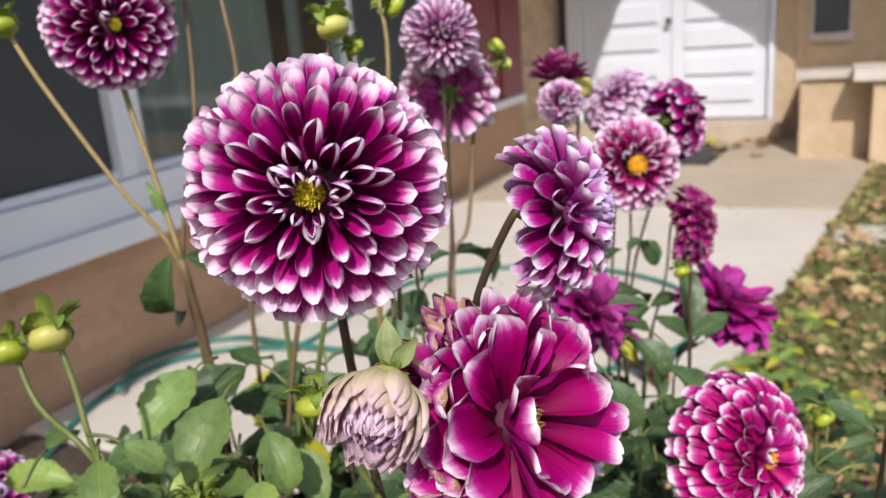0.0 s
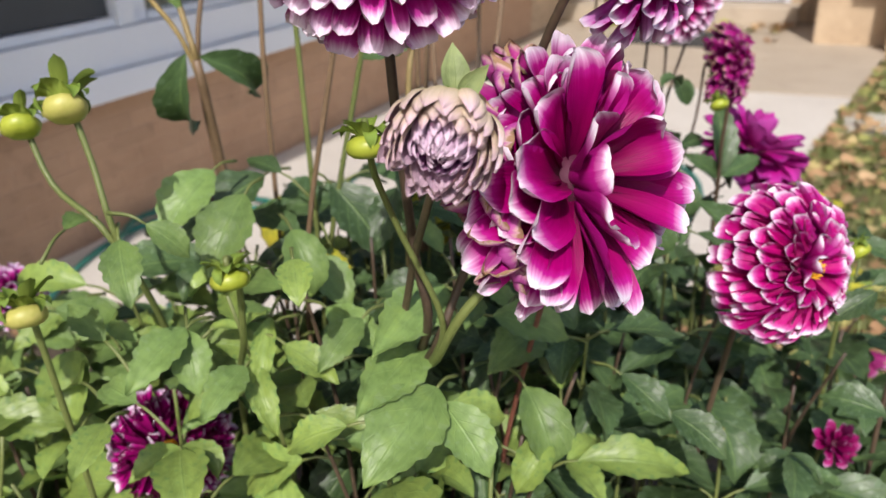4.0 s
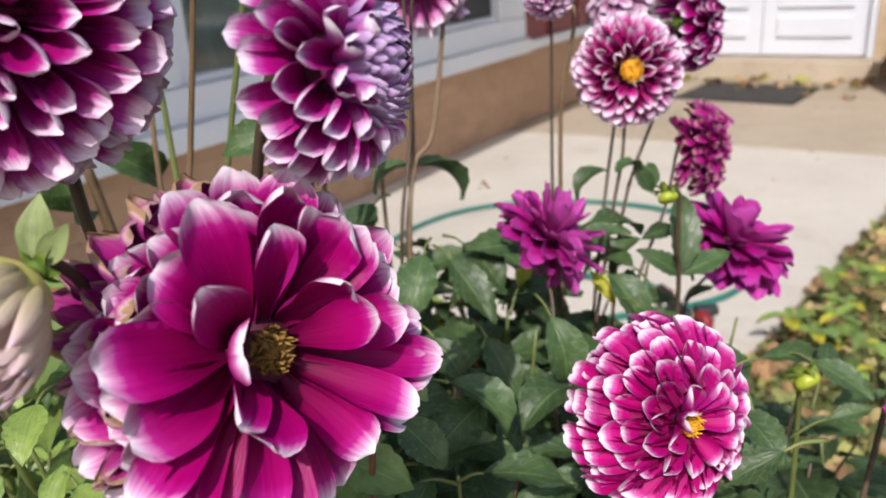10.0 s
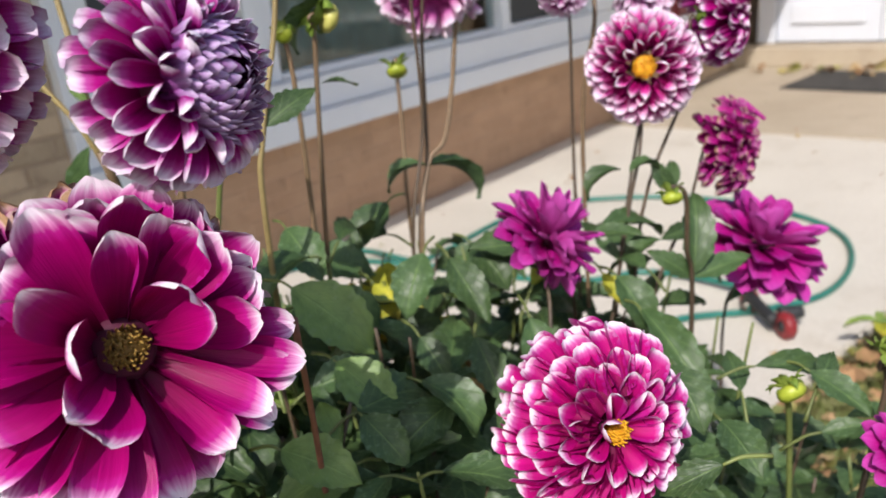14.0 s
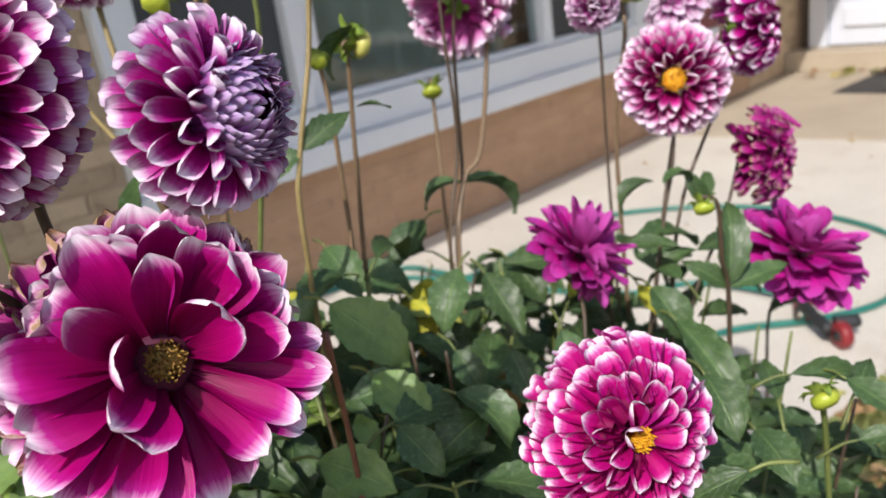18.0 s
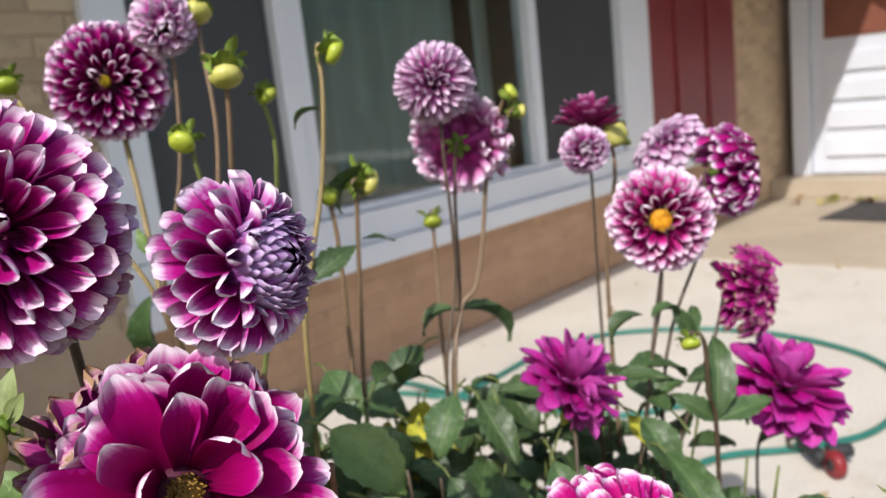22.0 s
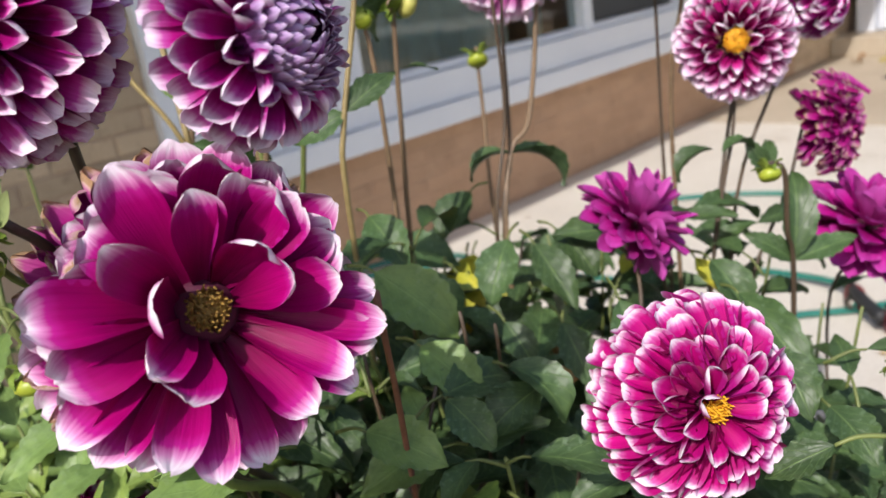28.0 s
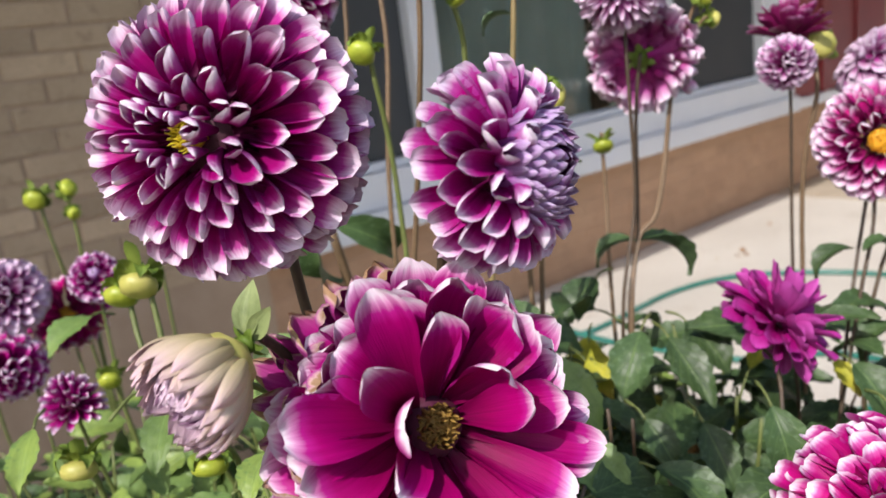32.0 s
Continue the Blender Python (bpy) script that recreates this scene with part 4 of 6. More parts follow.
def dahlia(label, origin, facing, R, kind, n, way_down, stem=None, r=(0.0045, 0.0028), lower=None, **kw):
    """A flower with its stalk; way_down: places from below the head to the ground."""
    foot = Vector(way_down[-1])
    ob = thing("dahlia", label, "flower", foot, "dahlias in the flower bed")
    (ball_on if kind in ("ball", "mauve", "lilac", "pompon", "pink", "fading") else bloom_on)(ob, origin, facing, R, kind, n, **kw)
    neck = back_of(origin, facing, R)
    bend = back_of(origin, facing, R, 0.46)
    points = [foot, *[Vector(p) for p in way_down[:-1]][::-1], bend, neck]
    if lower:
        k, material = lower
        stalk(ob, points[: k + 1], r[0], 0.75 * r[0], material, knots=(0.97,))
        points = points[k:]
    stalk(ob, points, (0.62 if lower else 1.0) * r[0], r[1], stem)
    return ob


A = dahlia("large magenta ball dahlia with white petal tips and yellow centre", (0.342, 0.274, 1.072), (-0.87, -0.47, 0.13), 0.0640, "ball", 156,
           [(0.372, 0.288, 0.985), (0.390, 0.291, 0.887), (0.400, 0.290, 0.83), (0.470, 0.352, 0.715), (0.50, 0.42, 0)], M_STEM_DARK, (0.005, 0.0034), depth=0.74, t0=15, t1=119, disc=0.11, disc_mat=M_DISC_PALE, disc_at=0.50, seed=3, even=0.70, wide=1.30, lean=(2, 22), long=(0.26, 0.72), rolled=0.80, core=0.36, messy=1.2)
for k in range(15):
    a, ring = k * GOLD, 0.0105 + 0.0038 * (k % 3) / 2
    rad = Vector((math.cos(a), math.sin(a), 0))
    way = Vector((0, 0, 1)) + rad * (0.10 + 0.10 * (k % 3))
    piece("petal", cups_of("mauve")["quill"][k % 4], A.children[0], frame_of(way, -rad if k % 4 else rad, rad * ring + Vector((0, 0, 0.029)), 0.0145 - 0.001 * (k % 2), 0.0135, 0.0135))
B = dahlia("magenta and white ball dahlia with a tight lilac heart", (0.406, 0.178, 1.048), (0.40, -0.915, 0.06), 0.0430, "mauve", 190,
           [(0.408, 0.222, 1.00), (0.422, 0.246, 0.93), (0.410, 0.272, 0.86), (0.402, 0.287, 0.815), (0.472, 0.352, 0.71), (0.49, 0.40, 0)], M_STEM_DARK, (0.005, 0.003), depth=0.80, t0=4, t1=130, seed=5, dense=(110, 0.78), wide=1.30, lean=(0, 13), long=(0.28, 0.74), rolled=1.15, closed=0.80, core=0.62, messy=0.9)
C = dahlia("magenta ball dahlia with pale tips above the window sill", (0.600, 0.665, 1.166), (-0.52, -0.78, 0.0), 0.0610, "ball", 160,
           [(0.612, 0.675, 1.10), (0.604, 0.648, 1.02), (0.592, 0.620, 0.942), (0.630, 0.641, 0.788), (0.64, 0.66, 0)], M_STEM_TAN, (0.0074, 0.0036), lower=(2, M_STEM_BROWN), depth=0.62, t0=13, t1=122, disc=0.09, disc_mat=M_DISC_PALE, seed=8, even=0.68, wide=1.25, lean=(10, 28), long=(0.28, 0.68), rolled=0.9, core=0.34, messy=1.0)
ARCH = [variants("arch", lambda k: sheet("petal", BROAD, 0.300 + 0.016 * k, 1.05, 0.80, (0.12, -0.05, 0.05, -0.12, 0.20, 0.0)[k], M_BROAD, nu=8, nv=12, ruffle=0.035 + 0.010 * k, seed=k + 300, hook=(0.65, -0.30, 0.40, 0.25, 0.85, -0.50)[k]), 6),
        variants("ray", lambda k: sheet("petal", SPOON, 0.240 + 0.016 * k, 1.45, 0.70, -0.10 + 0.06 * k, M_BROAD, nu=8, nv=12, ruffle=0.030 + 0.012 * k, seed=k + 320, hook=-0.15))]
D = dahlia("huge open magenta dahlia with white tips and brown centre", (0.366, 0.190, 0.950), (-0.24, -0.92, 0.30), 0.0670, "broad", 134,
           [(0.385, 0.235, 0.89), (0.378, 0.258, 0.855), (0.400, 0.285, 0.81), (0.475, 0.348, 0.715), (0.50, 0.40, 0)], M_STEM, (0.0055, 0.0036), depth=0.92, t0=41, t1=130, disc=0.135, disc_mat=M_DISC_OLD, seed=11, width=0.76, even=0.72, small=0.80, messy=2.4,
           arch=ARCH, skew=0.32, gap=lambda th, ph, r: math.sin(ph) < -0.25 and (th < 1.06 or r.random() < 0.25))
for k, (ph, th) in enumerate(((2.80, 0.70), (3.60, 0.64), (4.05, 0.80))):
    rad = Vector((math.cos(ph), math.sin(ph), 0))
    foot = rad * 0.0095 + Vector((0, 0, 0.002))
    way = (rad * math.sin(th) + Vector((0, 0, math.cos(th)))) * (0.038 + 0.003 * (k % 3)) - foot * 0.3
    piece("petal", ARCH[k % 2][k % 4], D.children[0], frame_of(way, Vector((0, 0, 0.6)) - rad, foot, way.length, 0.043, 0.043))
wilt = random.Random(4)
crumpled = variants("crumpled", lambda k: sheet("withered_petal", PETAL, 0.27 + 0.03 * k, 1.5, 1.0, 0.12 + 0.12 * k, M_WITHER, nu=8, nv=16, ruffle=0.10, seed=k + 340, hook=0.6 + 0.5 * k))
for k in range(52):
    a = radians(22 + 193 * k / 51) + wilt.gauss(0, 0.08)
    rad = Vector((math.cos(a), math.sin(a), -0.20 - 0.35 * wilt.random()))
    long = wilt.uniform(0.056, 0.067) if 0.6 < a < 2.6 else wilt.uniform(0.050, 0.064)
    piece("withered_petal", crumpled[k % 4], D.children[0], frame_of(rad, (wilt.gauss(0, 0.5), wilt.gauss(0, 0.5), 1), rad * 0.012, long, 0.034, 0.034), "crumpled brown-edged petal")
F = dahlia("bright pink pompon dahlia with white-edged petals and orange centre", (0.582, 0.103, 0.826), (-0.47, -0.85, 0.22), 0.0565, "pompon", 132,
           [(0.62, 0.125, 0.78), (0.66, 0.15, 0.6), (0.68, 0.18, 0)], M_STEM_DARK, (0.005, 0.003), depth=0.72, t0=20, t1=128, disc=0.13, seed=14, even=0.74, wide=1.42, lean=(12, 46), long=(0.30, 0.70), rolled=0.20, core=0.40, messy=1.0)
G = dahlia("pink dahlia with white tips and open golden centre", (0.984, 0.264, 0.962), (-0.86, -0.50, 0.12), 0.0580, "pink", 128,
           [(0.985, 0.268, 0.88), (0.955, 0.27, 0.80), (0.87, 0.28, 0.5), (0.86, 0.28, 0)], M_STEM_DARK, (0.0035, 0.0022), depth=0.52, t0=27, t1=120, disc=0.20, seed=17, even=0.76, wide=1.35, lean=(8, 28), long=(0.30, 0.64), rolled=0.6, core=0.30, messy=1.5)
G2 = dahlia("pale pink ball dahlia seen from the side", (1.12, 0.315, 1.020), (-0.35, 0.55, 0.75), 0.050, "lilac", 130,
            [(1.10, 0.31, 0.95), (1.00, 0.30, 0.75), (0.90, 0.29, 0)], M_STEM_DARK, (0.0035, 0.0022), depth=0.75, t0=5, t1=125, seed=21, wide=1.35, core=0.5)
G3 = dahlia("purple dahlia turned away to the doors", (1.085, 0.232, 1.000), (0.55, -0.82, 0.12), 0.054, "ball", 140,
            [(1.06, 0.25, 0.93), (0.99, 0.27, 0.80), (0.92, 0.28, 0)], M_STEM_DARK, (0.0035, 0.0022), depth=0.65, t0=8, t1=130, seed=24, wide=1.15, lean=(5, 36), long=(0.4, 0.8), core=0.3, messy=2.4)
H = dahlia("fading magenta dahlia with shrivelled back petals", (1.085, 0.212, 0.862), (0.30, -0.92, 0.05), 0.055, "fading", 160,
           [(1.03, 0.235, 0.80), (0.97, 0.25, 0.70), (0.92, 0.26, 0)], M_STEM_DARK, (0.0035, 0.0022), depth=0.62, t0=8, t1=116, seed=27, wide=1.15, lean=(-5, 25), long=(0.4, 0.8), core=0.35, messy=2.3)
for k in range(9):
    a = 2.2 + 0.25 * k
    rad = Vector((math.cos(a), math.sin(a), -0.55 - 0.3 * wilt.random()))
    piece("withered_petal", petals_of("wither")[1][k % 4], H.children[0], frame_of(rad, (0, 0, 1), rad * 0.010, 0.050 * wilt.uniform(0.8, 1.1), 0.036, 0.036), "shrivelled tan petal")
I = dahlia("open violet-purple dahlia leaning over the concrete", (1.062, 0.164, 0.764), (0.05, -0.35, 0.93), 0.076, "purple", 80,
           [(1.10, 0.20, 0.70), (1.19, 0.25, 0.60), (1.20, 0.26, 0)], M_STEM_DARK, (0.0035, 0.0022), depth=0.62, t0=12, t1=132, seed=30, width=0.88, messy=2.6, even=0.75)
J = dahlia("violet-purple dahlia drooping above the leaves", (0.808, 0.274, 0.836), (0.52, -0.52, 0.58), 0.058, "purple", 88,
           [(0.80, 0.27, 0.79), (0.765, 0.25, 0.70), (0.74, 0.24, 0)], M_STEM_DARK, (0.0035, 0.0022), depth=0.85, t0=12, t1=126, seed=33, width=0.84, messy=2.6)
FORK = (0.859, 0.453, 0.875)
K2 = dahlia("magenta dahlia with white tips seen from behind", (0.900, 0.462, 1.062), (0.86, 0.48, 0.05), 0.063, "pink", 130,
            [(0.872, 0.455, 1.0), FORK, (0.825, 0.444, 0.80), (0.82, 0.44, 0)], M_STEM_DARK, (0.0045, 0.0022), depth=0.5, t0=20, t1=142, seed=36, even=0.7, wide=1.05, lean=(12, 22), long=(0.34, 0.90), rolled=0.2, core=0.2, messy=2.8)
K = dahlia("lilac ball dahlia with close narrow petals", (0.842, 0.440, 1.131), (-0.80, -0.56, 0.08), 0.0435, "lilac", 160,
           [(0.85, 0.445, 1.05), (0.855, 0.45, 0.92), (0.815, 0.445, 0.80), (0.815, 0.45, 0)], M_STEM_DARK, (0.0035, 0.0022), depth=0.85, t0=4, t1=128, seed=39, even=0.66, wide=1.25, lean=(6, 40), long=(0.3, 0.6), rolled=1.2, core=0.55, messy=1.4)
L1 = dahlia("dark crimson dahlia on a long bare stem", (1.012, 0.362, 1.062), (0.25, 0.05, 0.95), 0.044, "crimson", 34,
            [(1.008, 0.36, 0.99), (1.006, 0.36, 0.85), (1.0, 0.36, 0)], M_STEM_DARK, (0.0032, 0.0020), depth=0.95, t0=8, t1=82, seed=42)
ball_on(L1, (0.985, 0.352, 1.040), (-0.80, -0.52, -0.25), 0.028, "lilac", 60, depth=0.6, t0=8, t1=112, seed=43, green=False)
N = dahlia("dark magenta dahlia low among the leaves", (0.397, 0.530, 0.670), (-0.62, -0.55, 0.50), 0.048, "ball", 90,
           [(0.42, 0.555, 0.62), (0.43, 0.57, 0)], M_STEM, depth=0.5, t0=20, t1=112, disc=0.14, seed=46, lean=(18, 58), long=(0.36, 0.8), rolled=0.5, core=0.3)
Mf = dahlia("single crimson dahlia with white-tipped petals by the brick wall", (0.455, 1.135, 0.800), (-0.22, -0.95, 0.16), 0.052, "pompon", 30,
            [(0.46, 1.15, 0.72), (0.47, 1.16, 0.5), (0.47, 1.16, 0)], M_STEM, (0.004, 0.0022), depth=0.35, t0=52, t1=100, disc=0.24, seed=49, even=0.9, wide=1.3, lean=(40, 72), long=(0.6, 0.75), rolled=0.0, core=0.2)
P1 = dahlia("lilac ball dahlia by the brick wall", (0.378, 1.075, 0.857), (-0.3, -0.9, 0.25), 0.050, "lilac", 90,
            [(0.385, 1.09, 0.78), (0.39, 1.10, 0.5), (0.39, 1.10, 0)], M_STEM, (0.004, 0.0022), depth=0.7, t0=5, t1=115, seed=52, wide=1.4)
P2 = dahlia("dark magenta dahlia half closed by the brick wall", (0.355, 1.06, 0.775), (-0.2, -0.9, -0.3), 0.046, "ball", 60,
            [(0.34, 1.12, 0.70), (0.36, 1.14, 0.5), (0.36, 1.14, 0)], M_STEM, (0.004, 0.0022), depth=0.8, t0=5, t1=112, seed=53)
P3 = dahlia("small lilac dahlia by the brick wall", (0.476, 1.03, 0.862), (-0.3, -0.7, 0.6), 0.034, "mauve", 60,
            [(0.48, 1.05, 0.8), (0.48, 1.06, 0.5), (0.48, 1.06, 0)], M_STEM, (0.004, 0.0022), depth=0.8, t0=5, t1=110, seed=54, closed=0.4)
P5 = dahlia("violet and white dahlia low beside the brick wall", (0.529, 0.889, 0.674), (-0.6, -0.7, 0.2), 0.036, "mauve", 70,
            [(0.54, 0.90, 0.6), (0.55, 0.91, 0)], M_STEM, (0.004, 0.0022), depth=0.7, t0=8, t1=112, seed=61, closed=0.4)
P4 = dahlia("half-closed magenta dahlia standing among the buds", (0.347, 0.712, 0.815), (-0.15, -0.20, 0.95), 0.030, "ball", 64,
            [(0.355, 0.722, 0.77), (0.39, 0.76, 0.6), (0.40, 0.78, 0)], M_STEM, (0.004, 0.0022), depth=1.35, t0=5, t1=100, seed=55, wide=1.1, lean=(-14, -4), long=(0.5, 1.1))
Q1 = dahlia("violet dahlia low at the lawn edge", (0.735, -0.035, 0.760), (-0.3, -0.6, 0.75), 0.032, "purple", 34,
            [(0.75, -0.03, 0.70), (0.77, -0.02, 0.4), (0.78, -0.02, 0)], M_STEM, (0.004, 0.0022), depth=0.6, t0=12, t1=104, seed=56)
Q2 = dahlia("withered dark magenta dahlia low at the lawn edge", (1.236, -0.012, 0.41), (0.1, -0.4, -0.9), 0.040, "crimson", 30,
            [(1.25, 0.0, 0.45), (1.24, 0.03, 0.3), (1.22, 0.05, 0)], M_STEM, (0.004, 0.0022), depth=1.1, t0=5, t1=70, seed=57)
Q3 = dahlia("dark shrivelled dahlia bud low in the leaves", (0.717, 0.037, 0.592), (-0.6, -0.4, 0.5), 0.024, "crimson", 24,
            [(0.73, 0.05, 0.55), (0.74, 0.06, 0)], M_STEM, (0.004, 0.0022), depth=1.0, t0=5, t1=85, seed=58)
TL = dahlia("pale lilac dahlia high before the window", (0.634, 0.600, 1.215), (-0.35, -0.75, -0.35), 0.033, "lilac", 80,
            [(0.645, 0.612, 1.17), (0.630, 0.612, 1.06), (0.597, 0.622, 0.944), (0.627, 0.646, 0.788), (0.64, 0.67, 0)], M_STEM_BROWN, (0.0045, 0.0026), depth=0.9, t0=5, t1=120, seed=59, wide=1.35, closed=0.5)

# Half-open pale dahlia, its outer petals cream, folded forward round a lilac mouth.
EO, EF = Vector((0.305, 0.2225, 0.995)), Vector((-0.94, -0.22, -0.30)).normalized()
E = thing("dahlia", "half-open pale lilac dahlia with cream outer petals", "flower", (0.42, 0.34, 0), "dahlias in the flower bed")
em = EF.to_track_quat("Z", "Y").to_matrix().to_4x4()
em.translation = EO - E.location
ehead = piece("bloom", lathe("bloom", [(0.003, -0.004), (0.012, 0.002), (0.014, 0.010), (0.008, 0.022), (0.002, 0.026)], M_BUD_OLD, 12), E, em)
ebank = variants("half_open", lambda k: sheet("petal", POINT, 0.15 + 0.012 * k, 1.7, 1.2, 0.80, M_PALE, seed=k + 140, hook=0.35))
eouter = variants("half_open_outer", lambda k: sheet("petal", POINT, 0.175 + 0.016 * k, 1.1, 0.7, 0.72, M_CREAM, seed=k + 150, hook=0.3))
for i in range(20, 170):
    f = (i + 0.5) / 170
    rad = Vector((math.cos(i * GOLD), math.sin(i * GOLD), 0))
    foot = rad * (0.002 + 0.008 * f) + Vector((0, 0, 0.016 - 0.014 * f))
    way = rad * (0.12 + 0.80 * f**0.8 + wilt.gauss(0, 0.04)) + Vector((0, 0, 1.0 - 0.42 * f))
    L = (0.013 + 0.0185 * f**0.7) * wilt.uniform(0.94, 1.05)
    bank = eouter if f > 0.66 else ebank
    L *= 1.10 if f > 0.66 else 1.0
    piece("petal", bank[i % 4], ehead, frame_of(way, Vector((0, 0, 1)) - rad * 0.9, foot, L, L * 0.95, L) @ Matrix.Rotation(wilt.gauss(0, 0.15), 4, "X"))
calyx(ehead, 0.024, 2)
for k, (w, u) in enumerate((((0.25, 0.1, 0.95), (-0.8, -0.6, 0.2)), ((0.6, -0.35, 0.6), (-0.7, -0.6, 0.3)))):
    piece("bract", sheet("bract", LEAF, 0.27, 0.7, 0.5, (-0.3, 0.5)[k], M_BRACT_PALE, nu=6, nv=10, seed=k + 160), E, frame_of(w, u, EO + Vector((0.006, 0.002, 0.002)) - E.location, (0.025, 0.020)[k], (0.024, 0.018)[k], 0.024), "pale green bract")
stalk(E, [(0.47, 0.38, 0), (0.455, 0.36, 0.68), (0.405, 0.305, 0.85), (0.364, 0.268, 0.925), (0.334, 0.237, 0.978), EO - EF * 0.012], 0.0042, 0.0030, M_STEM_DARK)


# ---- buds ----
def bud(label, at, r, way_down, face=(-0.3, -0.4, -0.6), ripe=False, stem=None, thick=(0.0042, 0.0028), sepals=14, group="dahlia buds"):
    foot = Vector(way_down[-1])
    r *= 0.70 if ripe else 0.80
    ob = thing("dahlia_bud", label, "flower bud", foot, group)
    z = Vector(face).normalized()
    m = z.to_track_quat("Z", "Y").to_matrix().to_4x4()
    m.translation = Vector(at) - foot
    tall = 1.05 if ripe else 1.0
    prof = [(0.12, -0.50), (0.55, -0.48), (0.90, -0.30), (1.0, -0.02), (0.93, 0.26), (0.68, 0.46), (0.34, 0.54), (0.05, 0.52)]
    body = piece("bud", lathe("bud", [(a * r, b * r * tall) for a, b in prof], M_BUD_OLD if ripe else M_BUD, 16, 8, 0.035), ob, m)
    bank = variants("sepal", lambda k: sheet("sepal", POINT, 0.24, 1.0, 0.6, -0.5 - 0.55 * k, M_SEPAL, nu=4, nv=7, ruffle=0.05, seed=k + 70))
    for k in range(sepals):
        a = 6.283 * k / sepals + r * 300
        lean = 0.30 + 0.65 * ((k * 0.618) % 1)
        rad = Vector((lean * math.cos(a), lean * math.sin(a), -1.0))
        piece("sepal", bank[k % 4], body, frame_of(rad, (-math.cos(a), -math.sin(a), 0), (0.30 * r * math.cos(a), 0.30 * r * math.sin(a), -0.40 * r), (1.15 + 0.28 * (k % 3)) * r * (1.35 if ripe else 1.0), (1.9 if ripe else 1.5) * r, 1.2 * r))
    stalk(ob, [foot, *[Vector(p) for p in way_down[:-1]][::-1], Vector(at) - z * r * 1.4 - Vector((0, 0, 0.3 * r)), Vector(at) - z * r * 0.55], thick[0], thick[1], stem)
    return ob


bud("ripe round yellow-green dahlia bud before the window", (0.559, 0.394, 1.147), 0.018, [(0.565, 0.41, 1.10), (0.575, 0.46, 0.95), (0.56, 0.5, 0.75), (0.55, 0.5, 0)], (-0.2, -0.3, -0.7), True, M_STEM_BROWN)
bud("small green dahlia bud on a thin stem", (0.600, 0.402, 1.130), 0.011, [(0.606, 0.41, 1.08), (0.605, 0.45, 0.95), (0.58, 0.5, 0.7), (0.58, 0.5, 0)], (0.3, -0.3, -0.6), False, M_STEM)
tall_bud = bud("yellow-green dahlia bud on a tall stem", (0.678, 0.404, 1.163), 0.0150, [(0.660, 0.405, 1.13), (0.645, 0.405, 1.05), (0.615, 0.405, 0.965), (0.607, 0.409, 0.90), (0.62, 0.46, 0)], (0.5, -0.4, -0.4), False, M_STEM_TAN)
leaf_bud = bud("small yellow bud nodding under a leaf", (0.719, 0.425, 1.043), 0.0180, [(0.705, 0.43, 1.03), (0.700, 0.435, 0.95), (0.69, 0.44, 0.8), (0.68, 0.44, 0)], (0.7, -0.3, -0.3), True, M_STEM_BROWN)
bud("tiny yellow-green dahlia bud before the sill", (0.672, 0.43, 1.035), 0.0095, [(0.68, 0.435, 0.98), (0.68, 0.44, 0.8), (0.68, 0.45, 0)], (-0.3, -0.4, -0.3), False, M_STEM_BROWN)
bud("green dahlia bud above the fork", (0.932, 0.408, 1.113), 0.012, [(0.924, 0.424, 1.085), (0.910, 0.436, 1.029), (0.894, 0.439, 0.954), (0.877, 0.442, 0.900), FORK, (0.824, 0.442, 0.79), (0.82, 0.44, 0)], (0.2, -0.4, 0.3), False, M_STEM_BROWN, (0.0034, 0.0022))
bud("cream-tipped opening dahlia bud above the fork", (0.938, 0.402, 1.090), 0.012, [(0.926, 0.424, 1.070), (0.911, 0.435, 1.029), (0.895, 0.438, 0.954), (0.878, 0.441, 0.900), (0.860, 0.452, 0.875), (0.825, 0.441, 0.79), (0.821, 0.44, 0)], (0.6, -0.4, -0.3), True, M_STEM_BROWN, (0.0034, 0.0022))
bud("slim green dahlia bud on a thin stem", (0.921, 0.539, 0.964), 0.0150, [(0.92, 0.54, 0.90), (0.905, 0.53, 0.80), (0.88, 0.50, 0)], (-0.3, -0.3, -0.6), False, M_STEM_BROWN, sepals=9)
bud("green nodding dahlia bud before the window", (0.572, 0.495, 1.100), 0.0145, [(0.585, 0.50, 1.08), (0.60, 0.51, 0.98), (0.59, 0.52, 0)], (-0.5, -0.3, -0.5), False, M_STEM)
bud("shiny green dahlia bud by the purple flower", (0.890, 0.191, 0.860), 0.0120, [(0.905, 0.185, 0.86), (0.918, 0.188, 0.80), (0.934, 0.189, 0.75), (0.94, 0.19, 0)], (-0.3, -0.3, -0.6), False, M_STEM_DARK, sepals=9)
bud("green ribbed dahlia bud above the lawn edge", (0.761, 0.044, 0.769), 0.0130, [(0.78, 0.05, 0.74), (0.80, 0.05, 0.6), (0.80, 0.05, 0)], (-0.3, -0.5, -0.5), False, M_STEM)
bud("green dahlia bud by the lawn", (0.790, -0.017, 0.806), 0.015, [(0.79, -0.01, 0.77), (0.76, 0.0, 0.62), (0.75, 0.0, 0)], (0.2, -0.5, 0.5), False, M_STEM_DARK)
bud("yellow-green dahlia bud with curling sepals", (0.372, 0.532, 0.956), 0.0200, [(0.378, 0.526, 0.92), (0.374, 0.512, 0.862), (0.42, 0.53, 0.74), (0.45, 0.55, 0)], (-0.3, -0.3, -0.5), True, M_STEM)
